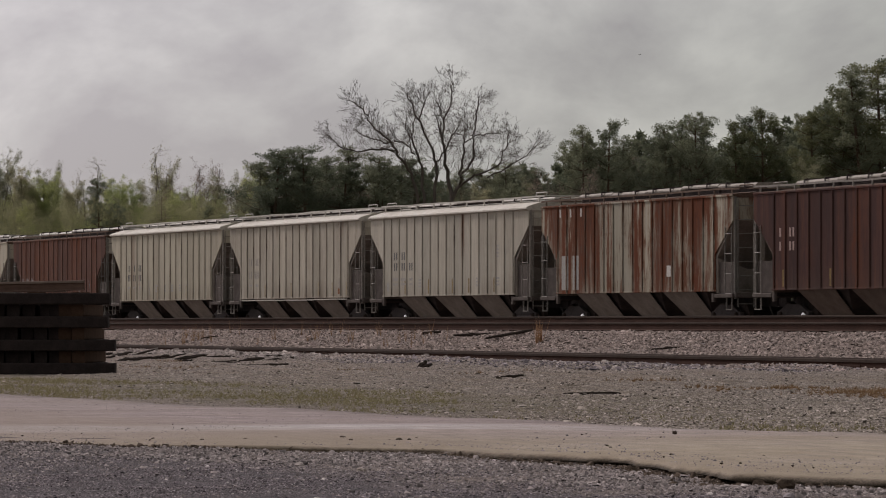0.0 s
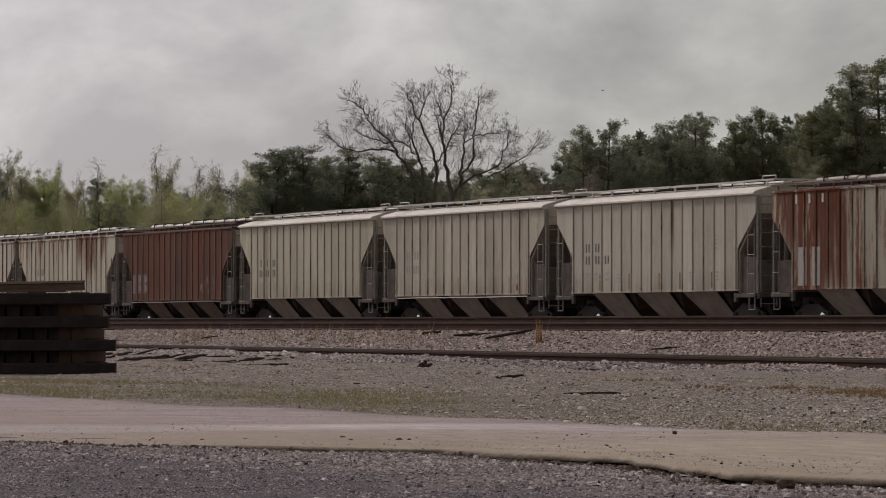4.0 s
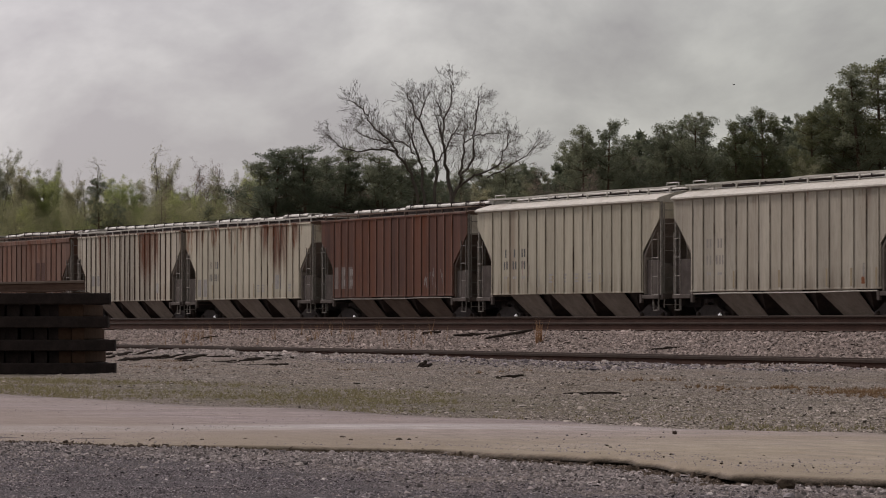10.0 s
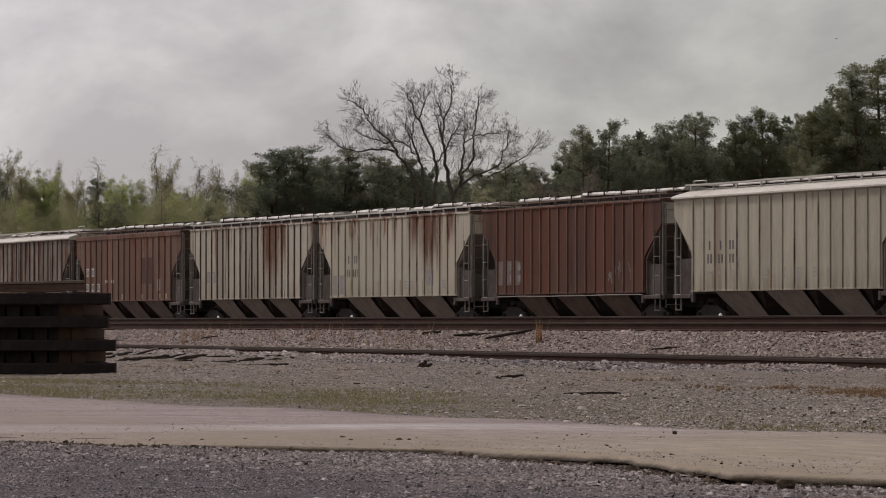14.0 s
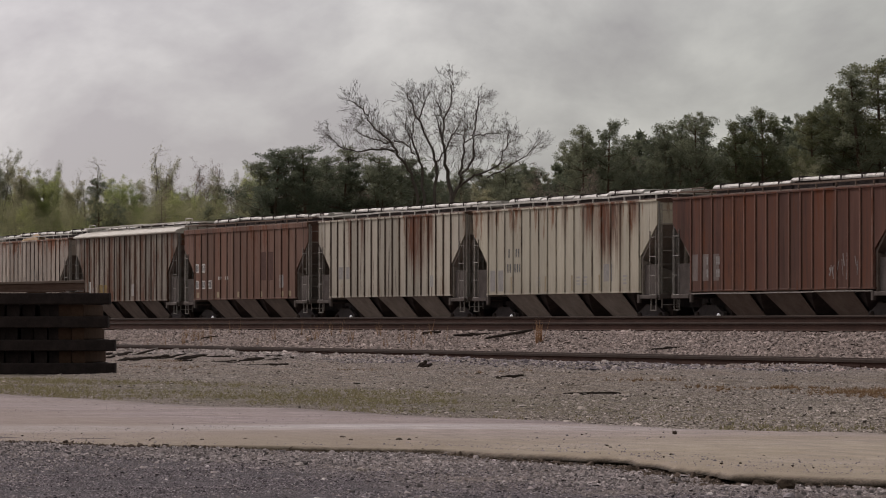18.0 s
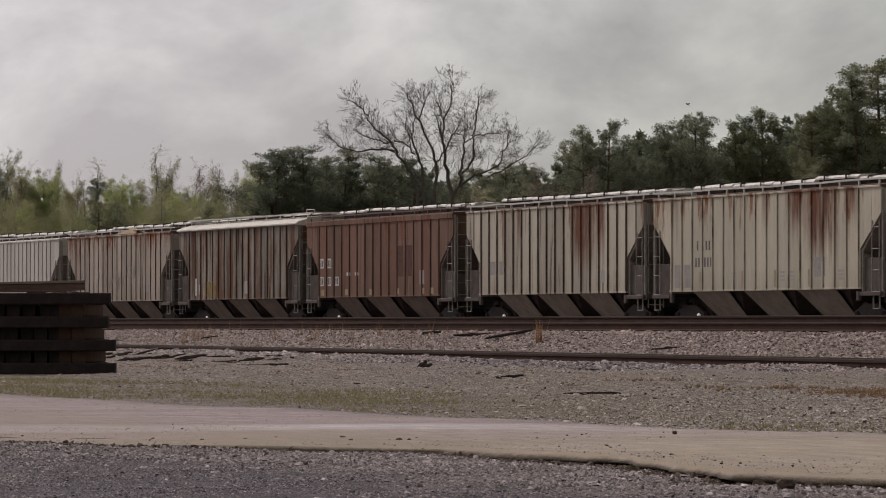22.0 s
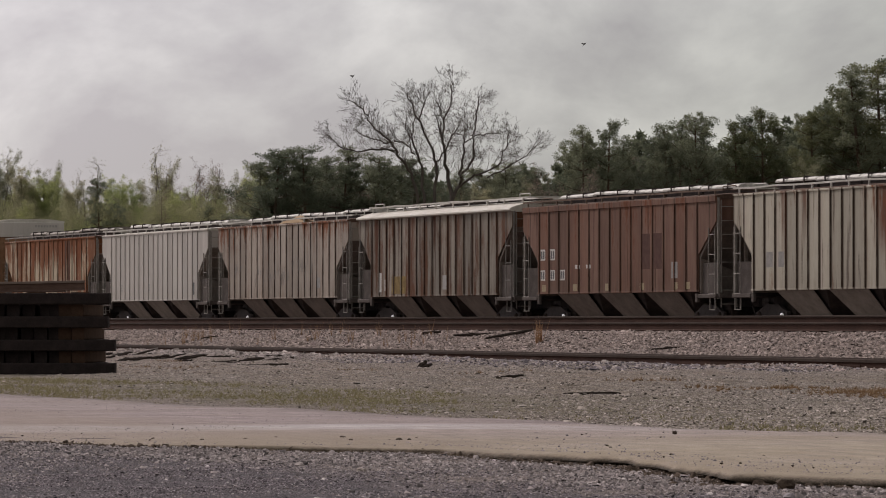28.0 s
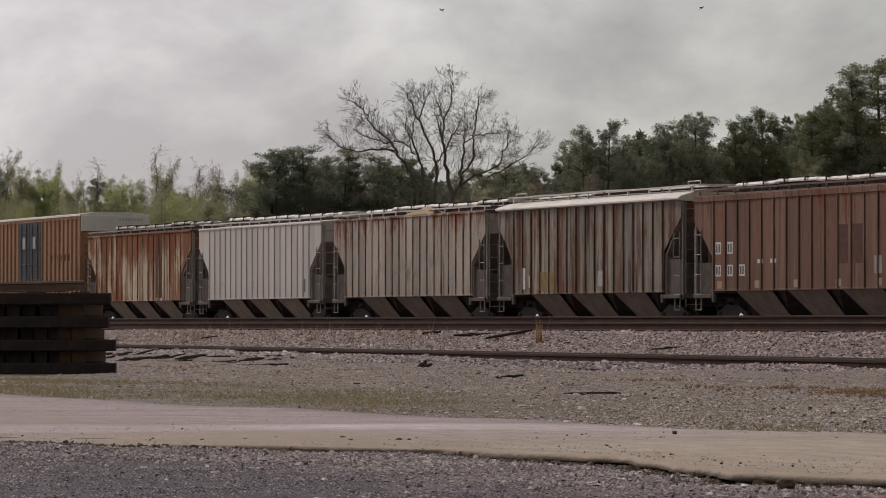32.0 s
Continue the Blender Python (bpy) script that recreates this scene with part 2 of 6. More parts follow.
M = {
    "steel_dark": plain("dark_grimy_steel", (0.036, 0.031, 0.032), (0.075, 0.062, 0.059), 4, 0.85, 0.0),
    "steel_grey": plain("grey_dusty_steel", (0.13, 0.117, 0.105), (0.24, 0.22, 0.20), 5, 0.7, 0.1),
    "rung": plain("worn_grey_paint", (0.17, 0.150, 0.134), (0.34, 0.306, 0.276), 8, 0.7),
    "web": plain("dull_brown_end_plate", (0.075, 0.060, 0.054), (0.135, 0.112, 0.102), 3, 0.85),
    "rung_dark": plain("rusty_brown_ironwork", (0.10, 0.068, 0.052), (0.21, 0.155, 0.125), 8, 0.8),
    "board_pale": plain("galvanised_running_board", (0.36, 0.335, 0.30), (0.62, 0.59, 0.54), 2.5, 0.6, 0, 0, 0, (0.5, 1, 1)),
    # flat roofs: rust, with the shade of boards and hatches painted in
    "roof_rust_shade": plain("rusty_roof_painted_shade", (0.060, 0.037, 0.029), (0.15, 0.096, 0.073), 2, 0.9),
    "wheel": plain("rusty_wheel_steel", (0.030, 0.023, 0.022), (0.060, 0.043, 0.036), 6, 0.85, 0.0),
    "bright": plain("polished_bearing_steel", (0.75, 0.74, 0.72), (0.9, 0.89, 0.87), 9, 0.12, 1.0),
    "rail": plain("rusty_rail_steel", (0.034, 0.0165, 0.012), (0.066, 0.033, 0.024), 3, 0.9, 0.0, 0.002, 0, (0.3, 1, 1)),
    "rail_old": plain("dusty_rusted_rail", (0.085, 0.050, 0.040), (0.15, 0.097, 0.078), 3, 0.9, 0.0, 0.002, 0, (0.3, 1, 1)),
    "rail_old_top": plain("dusty_rusted_rail_head", (0.15, 0.108, 0.090), (0.24, 0.185, 0.16), 3, 0.85, 0.0, 0.002, 0, (0.3, 1, 1)),
    "rail_head": plain("worn_rail_head", (0.030, 0.019, 0.015), (0.060, 0.042, 0.034), 3, 0.85, 0.0, 0, 0, (0.2, 1, 1)),
    "tie_black": plain("creosoted_timber", (0.020, 0.015, 0.015), (0.042, 0.031, 0.029), 5, 0.8, 0, 0.006, 0, (1, 0.3, 1)),
    "tie_brown": plain("weathered_brown_timber", (0.050, 0.028, 0.019), (0.088, 0.052, 0.036), 6, 0.9, 0, 0.004),
    "tie_grey": plain("grey_weathered_timber", (0.10, 0.085, 0.075), (0.18, 0.16, 0.14), 5, 0.9, 0, 0.004),
    "bark_pale": plain("pale_grey_bark", (0.075, 0.062, 0.054), (0.14, 0.118, 0.104), 4, 0.95, 0, 0.01, 0, (1, 1, 0.3)),
    "bark_pine": plain("brown_pine_bark", (0.07, 0.045, 0.034), (0.14, 0.09, 0.065), 3, 0.95, 0, 0.01, 0, (1, 1, 0.3)),
    "roof_light": plain("chalky_roof_paint", (0.40, 0.362, 0.312), (0.62, 0.585, 0.53), 1.3, 0.7, 0, 0, 0, (0.6, 1, 1)),
    "hatch": plain("weathered_hatch_cover", (0.27, 0.245, 0.22), (0.66, 0.63, 0.59), 1.9, 0.6),
    "hatch_dull": plain("grimy_hatch_cover", (0.16, 0.13, 0.11), (0.36, 0.32, 0.28), 1.9, 0.7),
    "stencil_black": plain("faded_black_stencil", (0.05, 0.05, 0.055), (0.14, 0.135, 0.13), 9, 0.7),
    "stencil_grey": plain("faded_grey_stencil", (0.28, 0.26, 0.25), (0.40, 0.38, 0.36), 9, 0.7),
    "stencil_white": plain("faded_white_stencil", (0.45, 0.42, 0.39), (0.66, 0.63, 0.60), 9, 0.7),
    "stencil_pink": plain("faded_red_spray", (0.30, 0.20, 0.18), (0.42, 0.31, 0.28), 9, 0.7),
    "stencil_dim": plain("thin_grey_paint", (0.21, 0.195, 0.185), (0.34, 0.315, 0.30), 6, 0.7),
    "stencil_fade": plain("worn_dark_stencil", (0.19, 0.17, 0.155), (0.34, 0.31, 0.28), 9, 0.7),
    "stencil_tan": plain("faded_tan_reflector", (0.26, 0.19, 0.105), (0.36, 0.29, 0.19), 5, 0.7),
    "spill": plain("spilled_tan_grain", (0.30, 0.20, 0.12), (0.44, 0.33, 0.22), 7, 0.95, 0, 0.01),
    "stencil_ghost": plain("rubbed_pale_paint", (0.13, 0.096, 0.086), (0.24, 0.195, 0.178), 4, 0.8, 0, 0, 0, (1, 1, 0.4)),
    "stain": plain("dark_overpaint", (0.080, 0.042, 0.036), (0.125, 0.068, 0.056), 5, 0.9),
    "stain_rust": plain("deep_rust_panel", (0.055, 0.028, 0.02), (0.13, 0.06, 0.036), 3, 0.9, 0, 0, 0, (1, 1, 0.3)),
    "stencil_yellow": plain("faded_yellow_panel", (0.14, 0.095, 0.05), (0.30, 0.205, 0.08), 4, 0.8),
}


# ---- ground: one sheet, low yard, with the railway's bank ----
TRACK_Y = 56.5          # centre of the train's track
MAIN_Y = 52.2           # centre of the near main track
ROAD_Z = -0.665


def siding_y(x):
    """The near rail of the siding bends a little towards the road."""
    t = min(max((x + 170.0) / 80.0, 0.0), 1.6)
    return 44.4 - 3.7 * t


def step(a, b, v):
    t = np.clip((v - a) / (b - a), 0, 1)
    return t * t * (3 - 2 * t)


def ground_z(x, y):
    """Height of the ground, for arrays."""
    x, y = np.asarray(x, float), np.asarray(y, float)
    sy = np.interp(x, (-170.0, -90.0), (44.4, 40.7))
    z = -0.70 - 0.045 * step(sy - 3.5, sy - 0.3, y)
    z = z + 0.70 * step(sy + 2.3, 50.3, y) - 0.55 * step(59.5, 63.0, y)
    # a low mound of old ballast that half buries the siding's far stretch
    z = z + 0.15 * step(-112.0, -132.0, x) * step(sy - 2.9, sy - 0.7, y) * (1 - step(sy - 0.25, sy + 0.15, y)) * (0.75 + 0.25 * np.sin(x * 0.42) * np.sin(x * 0.17 + 1.0))
    z = z + 0.05 * step(-126.0, -108.0, x) * np.exp(-((y - sy + 3.0 + 0.5 * np.sin(x * 0.3)) / 1.2) ** 2) * (0.7 + 0.3 * np.sin(x * 0.5 + 1.0))
    lump = 0.05 * np.sin(x * 0.61 + 0.8 * np.sin(y * 0.9)) * np.sin(y * 0.83 + x * 0.13) + 0.02 * np.sin(x * 1.9 + 1.3) * np.sin(y * 2.3)
    z = z + 0.03 * (1 - step(-34.2, -32.4, x)) * (y < 12.0) * step(3.0, 6.0, y)
    z = z - 0.03 * step(-34.0, -30.0, x) * (y < 13.0) - 0.05 * step(sy - 2.4, sy - 0.6, y) * (1 - step(sy + 1.6, sy + 3.0, y))
    return z + lump * step(17.0, 24.0, y) * (1 - 0.9 * step(sy - 2.2, sy - 0.4, y)) + 0.012 * np.sin(x * 2.7) * np.sin(y * 3.1) * (y < 11)


def ground_material():
    n = Nodes("yard_ground")
    y = n.math("ADD", n.axis(1), n.math("MULTIPLY", n.math("SUBTRACT", n.noise(0.35, 4, 0.6), 0.5), 3.0))
    g1, g2, g3 = n.noise(1.4, 6, 0.7), n.noise(16.0, 6, 0.8), n.noise(90.0, 4, 0.75)
    wide = n.noise(0.22, 5, 0.65, (1, 1.6, 1))
    grit = n.ramp(n.math("ADD", n.math("MULTIPLY", g2, 0.45), n.math("MULTIPLY", g3, 0.55)), 0.42, 0.59)
    gravel = n.mix(grit, (0.115, 0.088, 0.079), (0.50, 0.410, 0.373))
    cinder = n.mix(grit, (0.060, 0.050, 0.058), (0.235, 0.199, 0.214))
    dirt = n.mix(grit, (0.165, 0.120, 0.097), (0.40, 0.312, 0.260))
    grass = n.mix(grit, (0.105, 0.088, 0.044), (0.24, 0.200, 0.108))
    c = n.mix(n.ramp(y, 8.9, 10.0), cinder, gravel)
    soil = n.math("MULTIPLY", n.ramp(y, 14.5, 17.0), n.ramp(y, 40.0, 30.0))
    c = n.mix(soil, c, n.mix(n.ramp(n.math("ADD", n.math("MULTIPLY", g1, 0.5), n.math("MULTIPLY", wide, 0.5)), 0.43, 0.56), dirt, gravel))
    gr = n.math("MULTIPLY", n.math("MULTIPLY", n.ramp(y, 15.0, 16.5), n.ramp(y, 23.0, 19.0)), n.ramp(g1, 0.40, 0.60, 0.0, 0.8))
    c = n.mix(gr, c, grass)
    # rust dust and old fines round the rails
    red = n.math("MULTIPLY", n.ramp(y, 38.0, 44.0), n.ramp(wide, 0.46, 0.60, 0.0, 0.5))
    c = n.mix(red, c, n.mix(grit, (0.13, 0.080, 0.060), (0.36, 0.255, 0.20)))
    plain_co = n.co
    along = n.t.nodes.new("ShaderNodeCombineXYZ")
    n.put(along.inputs[0], n.math("MULTIPLY", n.math("SUBTRACT", n.axis(0), n.math("MULTIPLY", n.axis(1), 0.3)), 0.7))
    n.put(along.inputs[1], n.math("MULTIPLY", n.axis(1), 4.0))
    n.co = along.outputs[0]
    mottle = n.noise(1.0, 7, 0.78)
    n.co = plain_co
    c = n.mix(1.0, c, n.ramp(mottle, 0.30, 0.70, 0.55, 1.42), "MULTIPLY")
    c = n.mix(n.math("MULTIPLY", n.ramp(n.axis(0), -115.0, -60.0), n.ramp(n.axis(1), 14.0, 18.0)), c, n.mix(1.0, c, (0.975, 1.015, 0.955), "MULTIPLY"))
    far = n.ramp(y, 62.0, 70.0)
    c = n.mix(far, c, n.mix(g1, (0.05, 0.055, 0.02), (0.13, 0.10, 0.05)))
    n.bump(n.math("ADD", g2, g3), 1.0, 0.05)
    return n.done(c, 0.95)


M["ground"] = ground_material()


def build_ground():
    xs = np.concatenate([[-4000, -2000, -1000, -600, -400, -300, -250, -210], np.arange(-190, -18, 0.5), [-10, 10, 60, 200, 600, 2000]])
    ys = np.concatenate([[-2500, -800, -200, -50, -10, 0, 4], np.arange(5, 64, 0.35), [66, 75, 95, 130, 200, 400, 900, 2000, 4500]])
    X, Y = np.meshgrid(xs, ys)
    Z = ground_z(X, Y)
    v = np.stack([X, Y, Z], -1).reshape(-1, 3)
    nx, ny = len(xs), len(ys)
    i = (np.arange(ny - 1)[:, None] * nx + np.arange(nx - 1)[None]).ravel()
    f = np.stack([i, i + 1, i + nx + 1, i + nx], 1)
    tagged(new("ground", quick("ground", v, f, M["ground"], True)), "grey gravel and dirt yard with a worn grassy strip", "ground", kind="structure")


build_ground()


# ---- road: a thin worn slab beside the tracks with a broken edge ----
def road_edges(x):
    lo = np.interp(x, (-120, -60, -34.6, -33.4, -32.8, -32.2, -30.6, -29.6, -28.4, -27.2, -26.2, -25.5, -25, -24, -20, 0), (5.2, 6.3, 8.4, 9.5, 10.3, 11.1, 11.3, 11.4, 11.25, 10.98, 10.85, 11.2, 11.5, 11.9, 12.6, 13))
    hi = np.interp(x, (-120, -59, -53, -48, -44, -39.5, -37, -35, -20, 0), (14.3, 14.5, 14.3, 14.55, 14.85, 14.9, 15.3, 15.6, 16.5, 17.5))
    lo = lo + 0.03 * np.sin(x * 2.1 + 1) + 0.03 * np.sin(x * 5.3) + 0.012 * np.sin(x * 13.0 + 2 * np.sin(x * 3.0))
    hi = hi + 0.06 * np.sin(x * 1.1 + 2) + 0.05 * np.sin(x * 3.7) + 0.03 * np.sin(x * 11.0)
    return lo, hi


def road_material():
    n = Nodes("worn_road_surface")
    y = n.axis(1)
    # worn lanes run across the yard, square to q
    q = n.math("SUBTRACT", n.math("MULTIPLY", n.axis(0), 0.989), n.math("MULTIPLY", y, 0.15))
    lane = n.t.nodes.new("ShaderNodeCombineXYZ")
    n.put(lane.inputs[0], q)
    n.put(lane.inputs[1], n.math("MULTIPLY", y, 0.10))
    plain_co, n.co = n.co, lane.outputs[0]
    band, fine = n.noise(0.55, 6, 0.75), n.noise(3.0, 5, 0.7)
    n.co = plain_co
    grit = n.noise(70.0, 4, 0.7)
    c = n.mix(n.ramp(band, 0.38, 0.62), (0.232, 0.179, 0.176), (0.372, 0.302, 0.308))
    far_lane = n.ramp(n.math("ADD", q, n.math("MULTIPLY", n.math("SUBTRACT", band, 0.5), 5.0)), -44.0, -52.0)
    c = n.mix(n.math("MULTIPLY", far_lane, 0.6), c, n.mix(n.ramp(fine, 0.35, 0.65), (0.245, 0.198, 0.190), (0.33, 0.272, 0.262)))
    c = n.mix(n.ramp(fine, 0.42, 0.66, 0.0, 0.6), c, (0.222, 0.168, 0.152))
    wob = n.math("ADD", q, n.math("MULTIPLY", n.math("SUBTRACT", fine, 0.5), 1.6))
    dust = n.math("MULTIPLY", n.math("MULTIPLY", n.ramp(wob, -41.1, -40.4), n.ramp(wob, -38.1, -38.7)), n.ramp(y, 15.2, 12.5, 0.25, 0.85))
    c = n.mix(dust, c, n.mix(n.ramp(fine, 0.35, 0.65), (0.40, 0.355, 0.355), (0.54, 0.495, 0.505)))
    c = n.mix(n.ramp(grit, 0.5, 0.72, 0.0, 0.6), c, (0.10, 0.083, 0.072))
    tan = n.math("MULTIPLY", n.ramp(n.axis(0), -39.0, -31.0), n.ramp(n.noise(2.2, 5, 0.7), 0.3, 0.6, 0.6, 0.95))
    c = n.mix(tan, c, (0.325, 0.268, 0.198))
    c = n.mix(n.ramp(n.noise(26.0, 4, 0.75), 0.55, 0.68, 0.0, 0.5), c, (0.19, 0.152, 0.127))
    c = n.mix(n.ramp(n.noise(38.0, 4, 0.75, (1, 1, 1), (5, 2, 0)), 0.56, 0.70, 0.0, 0.6), c, (0.46, 0.41, 0.36))
    along = n.t.nodes.new("ShaderNodeCombineXYZ")
    n.put(along.inputs[0], n.math("MULTIPLY", q, 1.6))
    n.put(along.inputs[1], n.math("MULTIPLY", y, 5.0))
    n.co = along.outputs[0]
    mottle, worn = n.noise(1.0, 7, 0.75), n.noise(0.35, 5, 0.7, (1, 0.25, 1), (7, 3, 0))
    n.co = plain_co
    c = n.mix(1.0, c, n.ramp(mottle, 0.30, 0.70, 0.70, 1.26), "MULTIPLY")
    east = n.ramp(n.axis(0), -39.0, -32.0)
    c = n.mix(n.ramp(worn, 0.52, 0.66, 0.0, 0.45), c, n.mix(east, (0.255, 0.192, 0.155), (0.25, 0.19, 0.132)))
    edge = n.ramp(n.math("ADD", y, n.noise(1.2, 3, 0.6)), 12.7, 11.6)
    c = n.mix(n.math("MULTIPLY", edge, 0.5), c, n.mix(east, (0.25, 0.194, 0.158), (0.24, 0.184, 0.125)))
    # the broken edge bares dark soil below the surfacing
    bare = n.ramp(n.math("ADD", n.axis(2), n.math("MULTIPLY", n.math("SUBTRACT", n.noise(14.0, 4, 0.7), 0.5), 0.03)), ROAD_Z - 0.010, ROAD_Z - 0.026)
    c = n.mix(bare, c, n.mix(n.ramp(grit, 0.35, 0.65), (0.060, 0.045, 0.034), (0.17, 0.128, 0.092)))
    n.bump(n.math("ADD", fine, grit), 0.6, 0.015)
    return n.done(c, 0.9)


M["road"] = road_material()


def build_road():
    xs = np.concatenate([np.arange(-120, -36, 0.2), np.arange(-36, -22, 0.035), np.arange(-22, 2.01, 0.2)])
    lo, hi = road_edges(xs)
    k = 14
    v, f = [], []
    t = np.linspace(0, 1, k)
    t = t ** 1.5
    prof = ROAD_Z + 0.018 * np.sin(math.pi * t) - 0.006 * np.exp(-t * 22)
    for i, x in enumerate(xs):
        ys = lo[i] + (hi[i] - lo[i]) * t
        zz = prof + 0.008 * np.sin(x * 0.9 + ys * 1.3)
        cut = 0.008 + sum(h * math.exp(-((x - u) / w) ** 2) for u, w, h in ((-32.9, 0.25, 0.10), (-29.8, 0.5, 0.13), (-26.5, 0.45, 0.14), (-25.1, 0.25, 0.10), (-28.0, 0.3, 0.05))) * (0.7 + 0.3 * math.sin(x * 17.0 + 2 * math.sin(x * 7.0)))
        v.append((x, lo[i] + cut, -0.95))
        rough = 0.5 * noise.noise((x * 9.0, 3.1, 0.0)) + 0.5 * noise.noise((x * 27.0, 7.7, 0.0))
        v.append((x, lo[i] + cut, zz[0] - 0.055))
        v.append((x, lo[i] - 0.045 - 0.03 * rough, zz[0] - 0.036 + 0.012 * rough))
        v.append((x, lo[i] - 0.018, zz[0] - 0.014 + 0.006 * rough))
        v.extend(zip(np.full(k, x), ys, zz))
        v.append((x, hi[i] + 0.06, -0.80))
    m = k + 5
    for i in range(len(xs) - 1):
        for j in range(m - 1):
            a = i * m + j
            f.append((a, a + m, a + m + 1, a + 1))
    tagged(new("road", quick("road", v, f, M["road"], True)), "pale worn asphalt service road with crumbling edge", "road", kind="structure")


build_road()


# ---- railway tracks ----
RAIL = [(-0.07, 0.0), (0.07, 0.0), (0.07, 0.012), (0.012, 0.03), (0.010, 0.125), (0.036, 0.138), (0.036, 0.172), (0.028, 0.18), (-0.028, 0.18), (-0.036, 0.172), (-0.036, 0.138), (-0.010, 0.125), (-0.012, 0.03), (-0.07, 0.012)]
RAIL_LOW, RAIL_TOP = RAIL[:6] + RAIL[-4:], [(-0.036, 0.1385), (0.036, 0.1385), (0.037, 0.172), (0.028, 0.181), (-0.028, 0.181), (-0.037, 0.172)]


def sweep(profile, pts):
    """A profile of (across, up) along points (x, y, z) that run along x."""
    s, n = Shape(), len(profile)
    for x, y, z in pts:
        s.v.extend((x, y + p, z + q) for p, q in profile)
    for i in range(len(pts) - 1):
        for j in range(n):
            a, b = i * n + j, i * n + (j + 1) % n
            s.f.append((a, b, b + n, a + n))
    s.f += [tuple(range(n)), tuple(range(len(s.v) - n, len(s.v)))]
    return s


def build_track(label, near, far, z_near, z_far, x0, x1, tall=1.0):
    """near and far: the rails' y at x; z: the rails' foot. Sleepers stand out past the near rail; tall scales the rail's height."""
    root = tagged(new("railway_track"), label, "railway track", kind="structure")
    xs = np.linspace(x0, x1, 60)
    for fy, z in ((near, z_near), (far, z_far)):
        pts = [(x, fy(x), z) for x in xs]
        r = part("rail", sweep([(p, q * tall) for p, q in RAIL_LOW], pts), M["rail"], root)
        part("rail_head", sweep([(p, q * tall) for p, q in RAIL_TOP], pts), M["rail_head"], r, "worn shiny rail head")
    tie = Shape().cbox(-0.11, 0.11, -0.5, 2.0, -0.22, -0.03, 0.015)
    me = tie.mesh("sleeper", M["tie_grey"])
    plate = Shape().cbox(-0.1, 0.1, -0.17, 0.17, -0.03, 0.0, 0.003).mesh("tie_plate", M["rail"])
    x = x0 + 0.3
    a = math.atan2(z_far - z_near, 1.5)
    while x < x1 - 0.3:
        o = part("sleeper", me, None, root, at=pose(x + random.uniform(-0.03, 0.03), near(x), z_near, math.degrees(a), 0, random.uniform(-1, 1)))
        part("tie_plate", plate, None, o)
        x += 0.55 if x1 - x0 < 130 else 1.1
    return root


build_track("rusty main line rails on a grey stone bank", lambda x: MAIN_Y - 0.75, lambda x: MAIN_Y + 0.75, 0.015, 0.205, -330, -60, 1.3)
build_track("rails under the slow freight train", lambda x: TRACK_Y - 0.75, lambda x: TRACK_Y + 0.75, -0.18, -0.18, -420, -30)
siding = build_track("rusty siding rails half sunk in gravel", siding_y, lambda x: siding_y(x) + 1.5, -0.805, -0.805, -182, -78, 1.56)
for jx in (-114.0, -92.3, -136.0, -157.5):
    part("joint_bar", Shape().cbox(-0.45, 0.45, -0.035, 0.0, 0.03, 0.125, 0.01).tube((-0.3, -0.05, 0.08), (-0.3, 0, 0.08), 0.02, n=6).tube((-0.1, -0.05, 0.08), (-0.1, 0, 0.08), 0.02, n=6).tube((0.1, -0.05, 0.08), (0.1, 0, 0.08), 0.02, n=6).tube((0.3, -0.05, 0.08), (0.3, 0, 0.08), 0.02, n=6), M["rail"], siding, "bolted joint bar", key="joint", at=pose(jx, siding_y(jx) - 0.012, -0.765, 0, 0, -2.6))


# ---- freight cars ----
EAVE, SILL, HALF = 4.03, 1.22, 1.53     # eave and side sheet heights over the rail, half width
CARS = []


def cap_shape():
    """A small dome, bulging towards -y."""
    s, n = Shape(), 12
    s.smooth = True
    for k in range(5):
        r, h = 0.115 * math.cos(k * math.pi / 8.5), -0.10 * math.sin(k * math.pi / 8.5)
        s.v.extend((r * math.cos(2 * math.pi * i / n), h, r * math.sin(2 * math.pi * i / n)) for i in range(n))
    s.f = [(k * n + i, k * n + (i + 1) % n, (k + 1) * n + (i + 1) % n, (k + 1) * n + i) for k in range(4) for i in range(n)]
    s.f += [tuple(range(n)), tuple(range(4 * n, 5 * n))]
    return s


